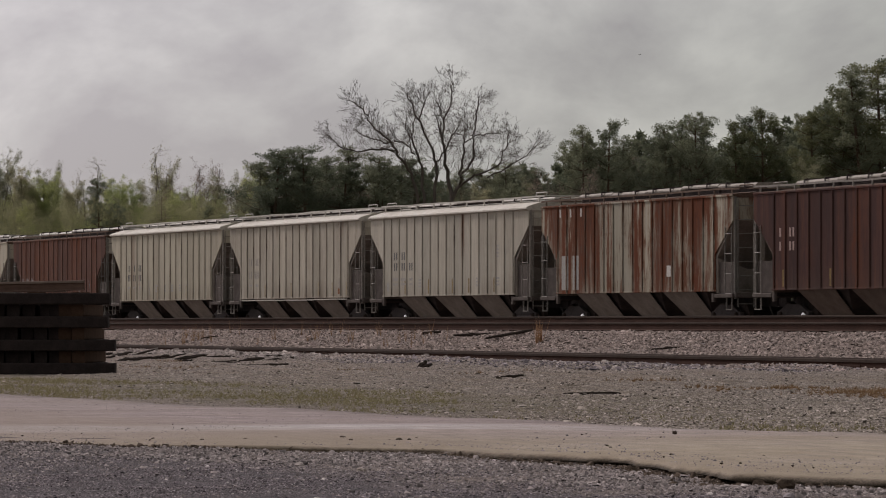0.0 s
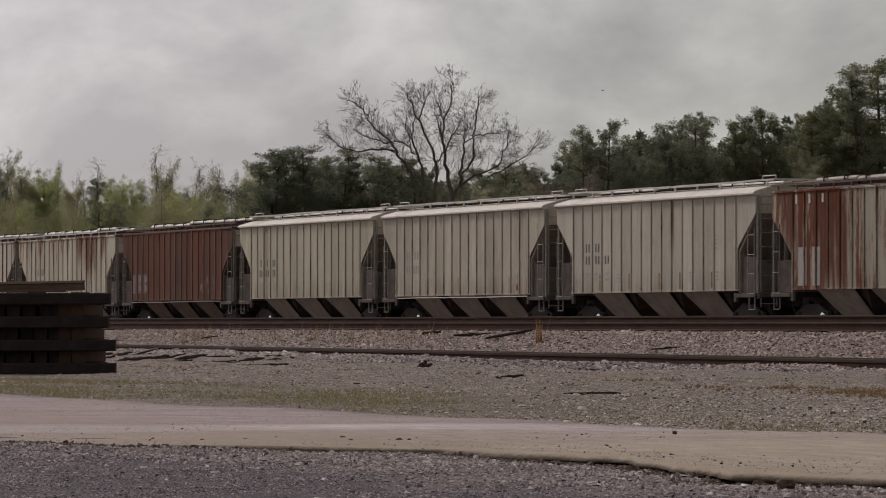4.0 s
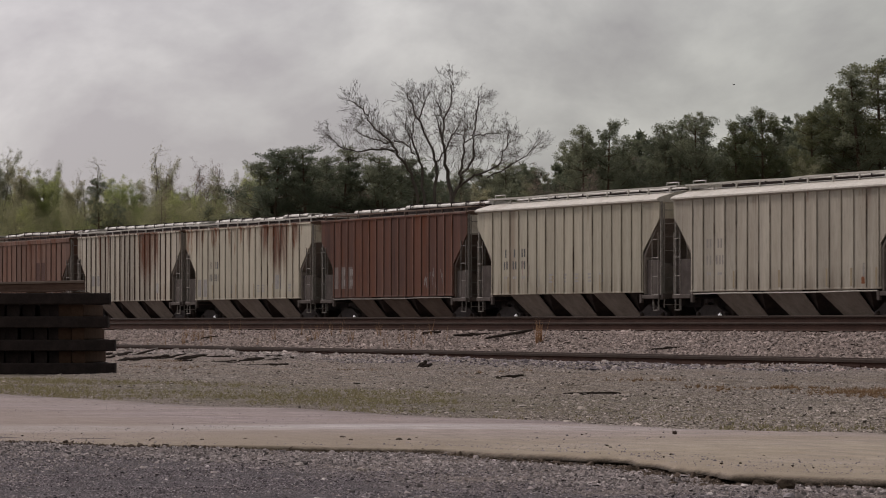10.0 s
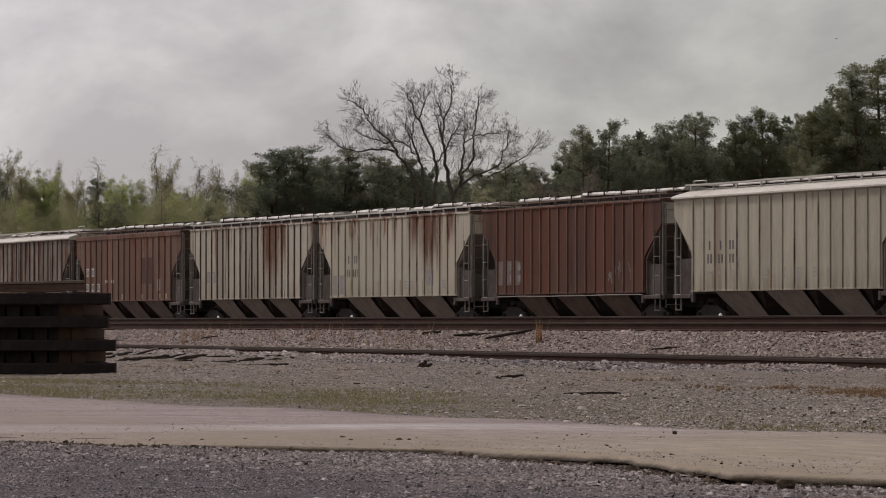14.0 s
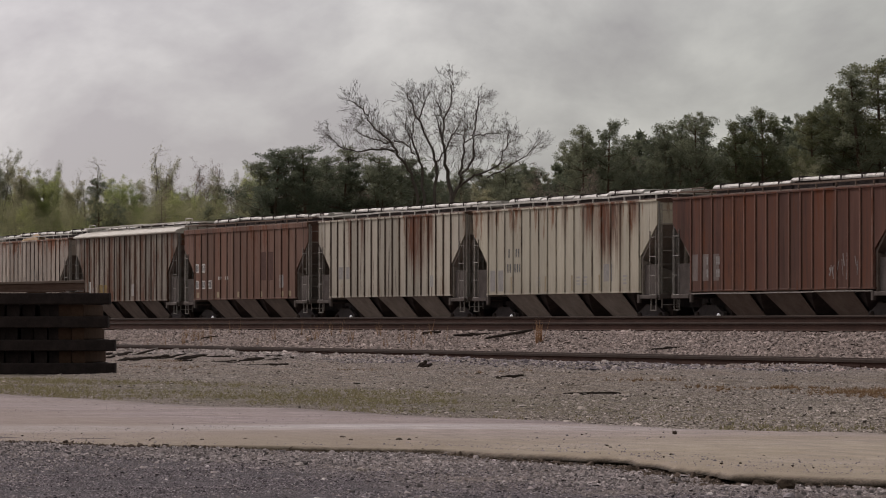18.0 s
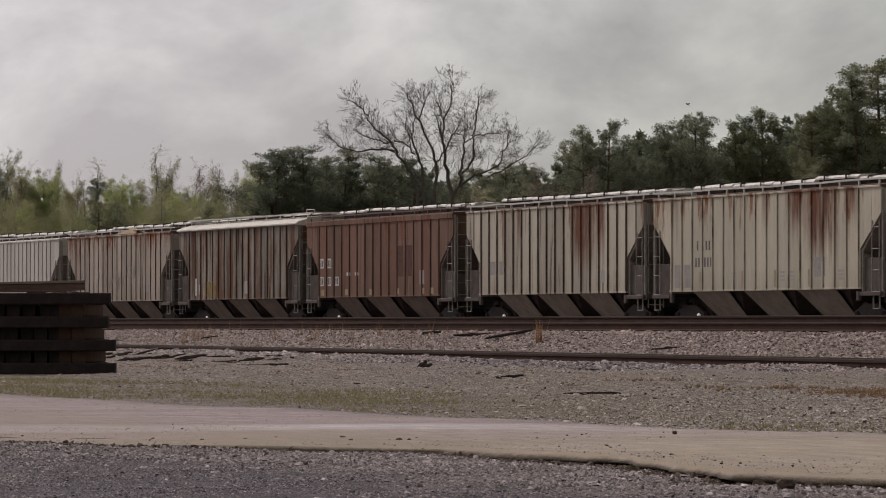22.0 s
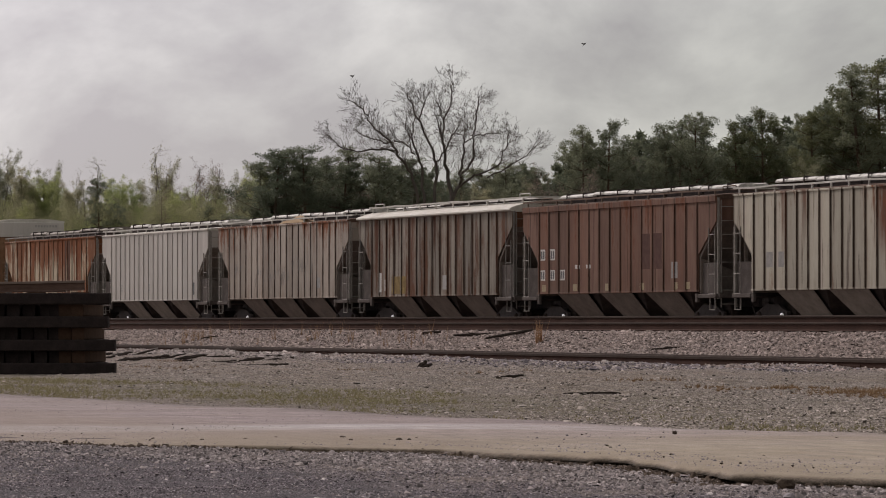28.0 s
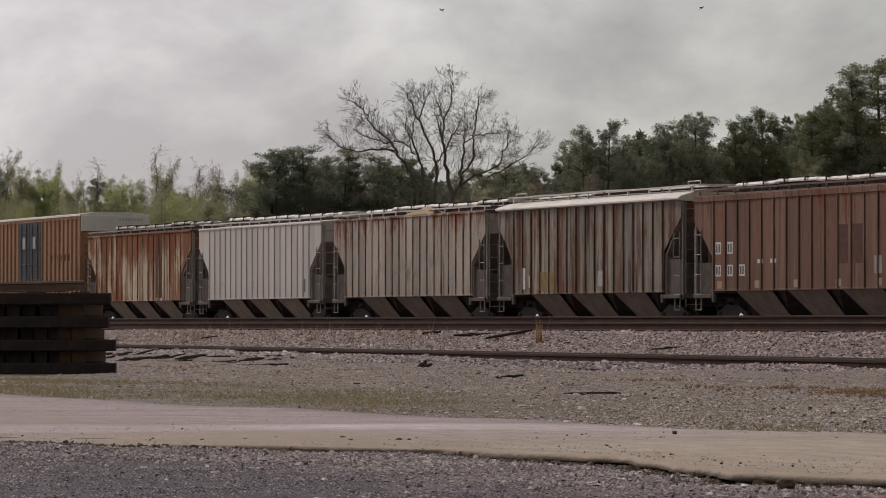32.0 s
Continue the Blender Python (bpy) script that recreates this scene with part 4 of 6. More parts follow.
P = {
    "c1": car_paint("dark_brown_paint", (0.054, 0.026, 0.024), (0.098, 0.043, 0.034), 0.5, 0.5, 0.0, 1.0, (0.12, 0.045, 0.026), 0.15, weld=(0.8475, -6.780), weld_amount=0.3, panel_rust=0.45),
    "c2": car_paint("white_paint_rusted_through", (0.42, 0.382, 0.310), (0.330, 0.275, 0.205), 0.85, 0.55, 0.2, 2.0, (0.135, 0.042, 0.020), weld=(0.8350, -6.680), weld_amount=0.3, panel_rust=0.97, runs_at=((-4.2, 1.3, 0.6, 0.95), (2.6, 0.9, 0.8, 0.9), (5.4, 0.4, 1.2, 0.8), (-6.9, 0.5, 1.8, 0.8))),
    "c3": car_paint("chalky_white_paint", (0.520, 0.478, 0.406), (0.435, 0.390, 0.324), 0.04, 0.2, 0.3, 3.0, RUST, 0.36, weld=(0.8538, -6.830), weld_amount=0.15, runs_at=((1.8, 0.12, 2.2, 0.7),)),
    "c4": car_paint("dulled_white_paint", (0.500, 0.452, 0.378), (0.400, 0.352, 0.288), 0.14, 0.25, 0.6, 4.0, RUST, 0.42, weld=(0.8569, -6.855), weld_amount=0.25, runs_at=((6.2, 0.2, 3.2, 0.7), (-2.0, 0.15, 3.4, 0.6))),
    "c5": car_paint("cream_white_paint", (0.520, 0.474, 0.380), (0.425, 0.378, 0.298), 0.08, 0.25, 0.4, 5.0, RUST, 0.38, weld=(0.8600, -6.880), weld_amount=0.2, runs_at=((-4.9, 0.3, 0.6, 0.35), (2.2, 0.1, 3.0, 0.6))),
    "c6": car_paint("oxide_brown_paint", (0.098, 0.043, 0.032), (0.160, 0.078, 0.057), 0.55, 0.7, 0.2, 6.0, (0.16, 0.052, 0.024), 0.12, weld=(0.8381, -6.705), weld_amount=0.6, runs_at=((-3.3, 1.0, 0.6, 0.8), (-5.9, 0.5, 2.6, 0.6), (4.8, 0.4, 2.9, 0.5)), panel_rust=0.6),
    "c7": car_paint("white_paint_rust_stained", (0.560, 0.510, 0.415), (0.480, 0.425, 0.335), 0.30, 0.2, 0.8, 7.0, RUST, 0.22, weld=(0.8241, -7.005), weld_amount=0.25, runs_at=((4.4, 1.1, 1.9, 0.95), (2.6, 0.7, 2.6, 0.8), (6.6, 0.5, 2.7, 0.8), (-6.9, 0.5, 3.0, 0.6), (0.4, 0.35, 2.9, 0.6))),
    "c8": car_paint("grey_white_paint_streaked", (0.550, 0.500, 0.418), (0.460, 0.405, 0.328), 0.38, 0.7, 0.5, 8.0, RUST, 0.25, weld=(0.8006, -6.805), weld_amount=0.85, runs_at=((3.0, 1.0, 1.7, 0.95), (4.6, 0.4, 2.0, 0.9), (-3.0, 0.22, 2.4, 0.8), (-4.5, 0.2, 2.0, 0.8))),
    "c9": car_paint("faded_brown_paint", (0.140, 0.074, 0.055), (0.250, 0.150, 0.114), 0.5, 0.7, 0.3, 9.0, (0.20, 0.080, 0.045), 0.2, weld=(0.9207, -6.905), weld_amount=0.5, panel_rust=0.35),
    "c10": car_paint("grimy_grey_paint", (0.330, 0.290, 0.245), (0.140, 0.100, 0.076), 0.80, 0.95, 0.0, 10.0, (0.13, 0.072, 0.045), 0.4, weld=(0.8413, -6.730), weld_amount=0.75, panel_rust=0.75),
    "c11": car_paint("grey_beige_paint", (0.430, 0.368, 0.318), (0.345, 0.288, 0.245), 0.38, 0.6, 1.0, 11.0, RUST, 0.4, weld=(0.7700, -6.930), weld_amount=0.45, panel_rust=0.15),
    "c12": car_paint("clean_white_paint", (0.535, 0.492, 0.455), (0.470, 0.430, 0.394), -0.3, -0.1, 0.0, 12.0, RUST, 0.1, weld=(0.7422, -6.680), weld_amount=-0.10),
    "c13": car_paint("pale_paint_rusted_orange", (0.520, 0.430, 0.320), (0.430, 0.310, 0.200), 0.95, 0.45, 0.8, 13.0, weld=(0.8350, -6.680), weld_amount=0.25, panel_rust=0.85),
    "c6_posts": car_paint("rubbed_oxide_brown_paint", (0.160, 0.072, 0.054), (0.26, 0.145, 0.112), 0.5, 0.4, 0.2, 6.5, (0.22, 0.075, 0.033), 0.15),
    "lower": plain("dusty_lower_body", (0.15, 0.120, 0.104), (0.25, 0.205, 0.178), 2, 0.85),
    "lower_w": plain("dusty_pale_lower_body", (0.20, 0.167, 0.144), (0.33, 0.283, 0.248), 2, 0.85),
    "lower_b": plain("dusty_brown_lower_body", (0.12, 0.088, 0.073), (0.20, 0.153, 0.128), 2, 0.85),
    "tan": car_paint("tan_boxcar_paint", (0.34, 0.195, 0.115), (0.27, 0.145, 0.082), 0.1, 0.25, 0.2, 14.0, RUST, 0.3),
    "rust_patch": plain("rust_patch", (0.16, 0.06, 0.03), (0.26, 0.10, 0.045), 8, 0.9),
    "blue": plain("dark_blue_door_paint", (0.012, 0.014, 0.022), (0.024, 0.027, 0.038), 3, 0.7),
}


def build_train():
    y = -HALF - 0.015
    c, a, b = hopper_car("dark brown covered hopper car with faded rust streaks", 27.9, 44.5, P["c1"], "flat", 17, None, P["lower_b"], M["rung"], hatch=M["hatch_dull"])
    lettering(c, b, 17, 0, 2.72, (1, 2), 0.26, M["stencil_pink"], "faded pinkish stencil")
    lettering(c, b, 17, 0, 2.32, (1, 2), 0.26, M["stencil_pink"], "faded pinkish stencil")
    reflectors(c, b, 17, (0, 4, 9, 14), M["stencil_yellow"])
    c, a, b = hopper_car("white covered hopper car heavily streaked with orange rust", 9.9, 26.3, P["c2"], "flat", 17, None, P["lower_w"], M["steel_grey"], hatch=M["hatch_dull"], board=M["rung_dark"])
    panel(c, b - 2.7, 2.1, 0.09, 0.55, M["stencil_black"], "dark upright stencil")
    panel(c, b - 3.9, 1.65, 0.34, 0.34, M["stencil_white"], "white stencil patch")
    panel(c, -b + 0.5, 1.3, 0.6, 1.1, M["stencil_grey"], "grey paint patch")
    panel(c, -b + 1.5, 1.3, 0.55, 1.1, M["stencil_grey"], "grey paint patch")
    for i in range(3):
        panel(c, -b + 0.3 + i * 0.95, EAVE - 0.38, 0.12, 0.26, M["stencil_white"], "pale post cap")
    c, a, b = hopper_car("white covered hopper car with pitched roof and stencils", -8.05, 8.65, P["c3"], "eave", 17, M["roof_light"], P["lower_w"])
    lettering(c, b, 17, 1, 2.48, (2, 2), 0.27, M["stencil_black"])
    lettering(c, b, 17, 1, 2.10, (2, 2, 2), 0.27, M["stencil_black"])
    lettering(c, b, 17, 1, 1.74, (3, 3, 2), 0.10, M["stencil_grey"], "small grey stencil", 0.12, 0.19)
    lettering(c, b, 17, 1, 1.58, (3, 3, 2), 0.07, M["stencil_grey"], "small grey stencil", 0.12, 0.19)
    lettering(c, b, 17, 0, 1.36, (2,), 0.32, M["stencil_grey"], "small grey stencil", 0.10, 0.16)
    reflectors(c, b, 17, (2, 5, 8, 10, 13), M["stencil_yellow"])
    for i in range(4):
        panel(c, b - 1.75, 2.45 + i * 0.12, 0.22, 0.06, M["stencil_grey"], "small grey stencil")
    data_rows(c, (-b + 4.0, -b + 7.6, b - 3.8, b - 1.8), 1.5, M["stencil_grey"])
    c, a, b = hopper_car("dull white covered hopper car with overhanging eaves", -26.0, -9.25, P["c4"], "eave", 17, M["roof_light"], P["lower_w"], pipe=M["roof_light"])
    lettering(c, b, 17, 1, 2.48, (2, 2), 0.27, M["stencil_fade"])
    lettering(c, b, 17, 1, 1.98, (2, 3), 0.27, M["stencil_fade"])
    lettering(c, b, 17, 1, 1.66, (2, 2), 0.09, M["stencil_grey"], "small grey stencil", 0.12, 0.19)
    panel(c, b - 1.2, 1.5, 0.24, 0.40, M["stencil_fade"], "grey stencil patch")
    reflectors(c, b, 17, (3, 7, 11, 13, 15), M["stencil_tan"])
    panel(c, b - 1.3, 1.32, 0.3, 0.2, P["rust_patch"], "rusty patch")
    c, a, b = hopper_car("cream white covered hopper car with grey stencils", -44.0, -27.2, P["c5"], "eave", 17, M["roof_light"], P["lower_w"])
    lettering(c, b, 17, 1, 2.42, (1, 1, 2), 0.27, M["stencil_black"])
    lettering(c, b, 17, 1, 2.02, (2, 2, 2), 0.27, M["stencil_black"])
    lettering(c, b, 17, 1, 1.70, (2, 2, 2), 0.09, M["stencil_grey"], "small grey stencil", 0.12, 0.19)
    reflectors(c, b, 17, (1, 6, 11), M["stencil_tan"])
    scribble(c, -b + 2.9, 1.45, 0.7, 1.1, M["stencil_pink"], 3, "faded reddish sprayed scrawl")
    scribble(c, -b + 4.0, 1.4, 0.7, 0.6, M["stencil_grey"], 5, "faded grey sprayed scrawl")
    data_rows(c, (-b + 5.6, -b + 6.9, -b + 8.0, -b + 9.2, -b + 10.2), 1.55, M["stencil_grey"])
    c, a, b = hopper_car("oxide brown covered hopper car with pale hatch covers", -61.55, -45.1, P["c6"], "flat", 17, None, P["lower_b"], M["steel_grey"], 0.0, post_paint=P["c6_posts"], board=M["rung_dark"], pipe=M["rung"], end_paint=M["roof_light"])
    for i in range(3):
        panel(c, -b + 0.22 + i * 0.84, 1.50, 0.44, 0.80, M["stencil_ghost"], "faded pale lettering block")
    lettering(c, b, 17, 1, 1.98, (1, 2), 0.24, M["stencil_dim"], "ghost of a white stencil", 0.10, 0.16)
    lettering(c, b, 17, 1, 1.60, (1, 2), 0.24, M["stencil_dim"], "ghost of a white stencil", 0.10, 0.16)
    scribble(c, b - 3.2, 1.35, 2.2, 0.9, M["stencil_dim"], 9, "faded pale sprayed scrawl")
    c, a, b = hopper_car("cream covered hopper car stained with rust at the top", -79.9, -62.85, P["c7"], "flat", 18, None, P["lower_w"], M["rung"], board=M["board_pale"])
    lettering(c, b, 18, 2, 2.42, (1, 2), 0.28, M["stencil_black"])
    lettering(c, b, 18, 2, 1.92, (2, 3), 0.28, M["stencil_black"])
    reflectors(c, b, 18, (2, 6, 9, 12), M["stencil_tan"])
    panel(c, -b + 0.35, 1.3, 0.55, 0.7, M["stencil_dim"], "grey paint patch")
    panel(c, -b + 1.15, 1.3, 0.5, 0.7, M["stencil_dim"], "grey paint patch")
    panel(c, b - 3.2, 1.55, 0.75, 0.55, M["stencil_dim"], "grey paint patch")
    data_rows(c, (-b + 4.9, -b + 8.6, b - 5.0, b - 1.5), 1.45, M["stencil_grey"])
    c, a, b = hopper_car("grey white covered hopper car with dark run-down streaks", -97.4, -80.75, P["c8"], "flat", 18, None, P["lower_w"], M["rung"], board=M["board_pale"])
    panel(c, -b + 1.1, 1.85, 0.5, 0.45, M["stencil_dim"], "faded grey stencil")
    panel(c, -b + 2.0, 1.85, 0.5, 0.45, M["stencil_dim"], "faded grey stencil")
    panel(c, b - 2.3, 1.5, 0.34, 0.4, M["stencil_grey"], "grey stencil patch")
    c, a, b = hopper_car("faded brown covered hopper car with white placards", -115.6, -98.75, P["c9"], "flat", 16, None, P["lower"], M["rung"], 0.12, board=M["rung_dark"])
    for i in range(2):
        panel(c, -b + 0.28 + i * 0.92, 2.28, 0.42, 0.36, M["stencil_white"], "white placard")
    for i in range(3):
        panel(c, -b + 0.28 + i * 0.92, 1.62, 0.42, 0.34, M["stencil_white"], "white placard")
    for i in range(2):
        panel(c, -b + 3.5 + i * 0.98, 1.98, 0.42, 0.12, M["stencil_white"], "white stripe")
    for i, z in ((0, 2.33), (1, 2.33), (0, 1.67), (1, 1.67), (2, 1.67)):
        for k in (0, 1):
            x = -b + 0.33 + i * 0.92 + k * 0.19
            part("marking", Shape().box(x, x + 0.11, y - 0.008, y - 0.004, z, z + 0.25), M["stencil_black"], c, "dark lettering bar on a white placard")
    for k, x in enumerate((0.4, 3.3, 6.2, 9.2, 12.0, 13.0)):
        panel(c, -b + x, 1.26, 0.36, 0.22, M["stencil_tan"], "dull yellow reflective patch")
    panel(c, b - 4.7, 1.9, 0.7, 1.1, M["stain"], "dark overpainted patch")
    panel(c, b - 3.7, 1.9, 0.7, 1.1, M["stain"], "dark overpainted patch")
    panel(c, b - 2.2, 1.6, 0.5, 0.5, M["stencil_dim"], "grey stencil patch")
    c, a, b = hopper_car("grimy grey covered hopper car with pale pitched roof", -133.2, -116.7, P["c10"], "eave", 17, M["roof_light"], P["lower"], M["steel_grey"])
    panel(c, -b + 0.95, 1.35, 0.3, 0.7, M["stencil_white"], "white stencil panel")
    panel(c, -b + 1.6, 1.4, 0.22, 0.4, M["stencil_white"], "white stencil panel")
    panel(c, -b + 2.4, 1.28, 1.6, 0.62, M["stencil_yellow"], "faded yellow paint patch")
    panel(c, b - 5.7, 1.4, 0.5, 0.5, M["stencil_grey"], "grey stencil panel")
    c, a, b = hopper_car("grey beige covered hopper car with scribbled paint", -151.4, -134.5, P["c11"], "flat", 19, None, P["lower"], M["rung"], board=M["board_pale"])
    spill = Shape()
    spill.smooth = True
    for i in range(11):
        u = i / 10
        for k in range(9):
            w = math.pi * k / 8
            spill.v.append((-0.2 + 3.0 * u, -1.2 - 0.34 * math.cos(w), EAVE + 0.03 + (0.30 * math.sin(w) * math.sin(math.pi * u) ** 0.6) * (0.8 + 0.2 * math.sin(7 * u + k))))
    spill.f = [(9 * i + k, 9 * i + 9 + k, 9 * i + 10 + k, 9 * i + k + 1) for i in range(10) for k in range(8)]
    part("roof_spill", spill, M["spill"], c, "tan spilled grain heaped on the roof")
    scribble(c, -b + 3.6, 1.6, 4.6, 0.9, M["stencil_fade"], 21, "dark sprayed scrawl")
    scribble(c, b - 5.6, 2.0, 2.6, 0.8, M["stencil_fade"], 22, "dark sprayed scrawl")
    scribble(c, -b + 0.6, 2.1, 1.4, 0.5, M["stencil_dim"], 23, "faded grey scrawl")
    panel(c, b - 2.4, 1.55, 0.4, 0.4, M["stencil_dim"], "grey stencil patch")
    c, a, b = hopper_car("clean white covered hopper car with smooth panels", -169.3, -152.9, P["c12"], "flat", 19, M["roof_light"], P["lower_w"], M["rung"], board=M["board_pale"])
    data_rows(c, (-b + 1.6, -b + 6.0), 1.6, M["stencil_grey"])
    panel(c, b - 0.75, 1.4, 0.2, 0.5, M["stencil_black"], "dark stencil patch")
    c, a, b = hopper_car("pale covered hopper car rusted orange all over", -186.9, -170.5, P["c13"], "flat", 17, None, P["lower_w"], M["rung"], hatch=M["hatch_dull"])
    panel(c, 2.9, 1.3, 0.95, EAVE - 1.4, M["stain_rust"], "dark rust brown panel")
    boxcar(-206.2, -188.0)


def boxcar(x0, x1):
    car = tagged(new("boxcar"), "tall tan boxcar with dark blue doors and white end top", "freight car", group="cars of the freight train")
    a, top, low, h = (x1 - x0) / 2, 4.98, 1.05, 1.53
    door = 2.1
    for sy in (-1, 1):
        y = sy * h
        for k, (s0, s1) in enumerate(((-a, -door), (door, a))):
            part("side_sheet", Shape().box(s0, s1, y - 0.015, y + 0.015, low, top), P["tan"], car)
            post = Shape().cbox(-0.06, 0.06, -0.05, 0.05, 0, top - low - 0.1, 0.02).mesh("side_post", P["tan"])
            for i in range(10):
                part("side_post", post, None, car, at=pose(s0 + 0.12 + (s1 - s0 - 0.24) * i / 9, y + sy * 0.03, low + 0.05))
        part("side_sill", Shape().cbox(-a, a, y - 0.04, y + 0.06, low - 0.22, low + 0.02, 0.015), M["steel_dark"], car)
        for k in (-1, 1):
            d = part("door", Shape().cbox(min(0.02 * k, door * k), max(0.02 * k, door * k), y - 0.05 + sy * 0.03, y + 0.05 + sy * 0.03, low + 0.05, top - 0.12, 0.02), P["blue"], car, "dark blue plug door")
            for i in range(5):
                z = low + 0.4 + i * 0.72
                part("door_rib", Shape().cbox(min(0.12 * k, (door - 0.1) * k), max(0.12 * k, (door - 0.1) * k), y + sy * 0.08 - 0.02, y + sy * 0.08 + 0.02, z, z + 0.07, 0.01), P["blue"], d)
            for i in (0.55, 1.5):
                part("lock_rod", Shape().tube((i * k, y + sy * 0.11, low + 0.1), (i * k, y + sy * 0.11, top - 0.2), 0.025, n=6), M["steel_grey"], d)
            if sy < 0:
                part("placard", Shape().box(min(0.7 * k, 1.2 * k), max(0.7 * k, 1.2 * k), y - 0.112, y - 0.106, 3.65, 4.2), M["stencil_grey"], d, "small pale placard")
        part("top_chord", Shape().cbox(-a, a, y - 0.06, y + 0.06, top - 0.12, top + 0.03, 0.015), P["tan"], car)
    for i in range(6):
        part("marking", Shape().box(3.6 + i * 0.62, 3.95 + i * 0.62, -h - 0.02, -h - 0.016, 3.05, 3.32), M["stain"], car, "faded dark lettering bar")
    for m0, m1, n0, n1 in ((5.0, 5.5, 4.3, 4.7), (5.25, 5.4, 3.9, 4.3), (5.6, 5.9, 3.95, 4.2)):
        part("marking", Shape().box(m0, m1, -h - 0.02, -h - 0.016, n0, n1), P["rust_patch"], car, "rust stained emblem remains")
    poly = [(-1.62, top + 0.02), (-1.6, top + 0.10), (-0.8, top + 0.19), (0.8, top + 0.19), (1.6, top + 0.10), (1.62, top + 0.02)]
    part("roof", Shape().prism(poly, 0, -a - 0.02, a + 0.02), M["roof_light"], car, "pale weathered roof")
    for sx in (-1, 1):
        e0, e1 = sorted((sx * a, sx * (a - 0.04)))
        part("end_panel", Shape().box(e0, e1, -1.5, 1.5, low, top - 0.68), P["tan"], car)
        for i in range(9):
            z = low + 0.25 + i * 0.34
            part("end_rib", Shape().cbox(min(sx * a, sx * (a + 0.06)), max(sx * a, sx * (a + 0.06)), -1.4, 1.4, z, z + 0.14, 0.03), P["tan"], car)
        w0, w1 = sorted((sx * (a - 0.04), sx * (a + 0.09)))
        up = part("upper_end_panel", Shape().cbox(w0, w1, -1.56, 1.56, top - 0.67, top + 0.03, 0.02), P["c12"], car, "white painted upper end")
        for i in range(8):
            yy = 0.15 + i * 0.14
            part("marking", Shape().box(*sorted((sx * (a + 0.09), sx * (a + 0.094))), yy, yy + 0.09, top - 0.2, top - 0.09), M["stencil_grey"], up, "small grey stencil")
        ladder(car, sx * (a + 0.12), -1.42, 1.0, 2.9, 0.46, "y", 5, P["tan"], "end_ladder")
        c0, c1 = sorted((sx * (a - 0.02), sx * (a + 0.2)))
        part("cross_sill", Shape().cbox(c0, c1, -1.5, 1.5, 0.85, 1.06, 0.02), M["steel_dark"], car)
        coupler(car, sx * (a + 0.3), sx < 0)
        ladder(car, sx * (a - 0.3) - 0.23, -h - 0.05, 0.7, 2.9, 0.46, "x", 6, P["tan"], "side_ladder")
    part("underframe", Shape().cbox(-a, a, -0.3, 0.3, 0.7, 1.06, 0.02).cbox(-a, a, -1.5, 1.5, 0.98, 1.06, 0.02), M["steel_dark"], car)
    sets = truck_parts(car, -(a - 1.9)) + truck_parts(car, a - 1.9)
    CARS.append((car, (x0 + x1) / 2, sets))


build_train()


# ---- woods behind the line ----
VIEW_TURN = 70.98       # the woods' edge lies square to this bearing
TH = radians(VIEW_TURN)
FWD, RIGHT = np.array((-math.sin(TH), math.cos(TH))), np.array((math.cos(TH), math.sin(TH)))


def spot(across, depth):
    """A place in the plan: metres to the right of the camera's line, and metres out along it."""
    p = FWD * depth + RIGHT * across
    return float(p[0]), float(p[1])


def leaf_material(name, a, b, rough=0.7, thin=0.45):
    """Leaves let part of the light through."""
    n = Nodes(name)
    c = n.mix(n.random(True), a, b)
    c = n.mix(1.0, c, n.mix(n.random(), (0.72, 0.76, 0.74), (1.28, 1.22, 1.16)), "MULTIPLY")
    m = n.done(c, rough)
    through_leaf, both = n.t.nodes.new("ShaderNodeBsdfTranslucent"), n.t.nodes.new("ShaderNodeMixShader")
    n.put(through_leaf.inputs["Color"], c)
    both.inputs[0].default_value = thin
    n.t.links.new(n.b.outputs[0], both.inputs[1])
    n.t.links.new(through_leaf.outputs[0], both.inputs[2])
    n.t.links.new(both.outputs[0], n.t.nodes["Material Output"].inputs["Surface"])
    return m


M["needle"] = leaf_material("pine_needles", (0.140, 0.156, 0.112), (0.196, 0.214, 0.144), thin=0.5)
M["needle_warm"] = leaf_material("yellowish_pine_needles", (0.105, 0.115, 0.062), (0.18, 0.185, 0.098))
M["spring"] = leaf_material("fresh_spring_leaves", (0.265, 0.300, 0.120), (0.42, 0.455, 0.205), thin=0.55)
M["spring_dull"] = leaf_material("dull_opening_leaves", (0.225, 0.222, 0.145), (0.36, 0.352, 0.235), thin=0.55)
M["under_green"] = leaf_material("dull_green_undergrowth", (0.185, 0.190, 0.108), (0.30, 0.302, 0.168), thin=0.6)
M["bud"] = leaf_material("reddish_tree_buds", (0.20, 0.150, 0.128), (0.31, 0.25, 0.215))
M["scrub"] = leaf_material("brown_grey_scrub", (0.085, 0.070, 0.060), (0.18, 0.145, 0.118))


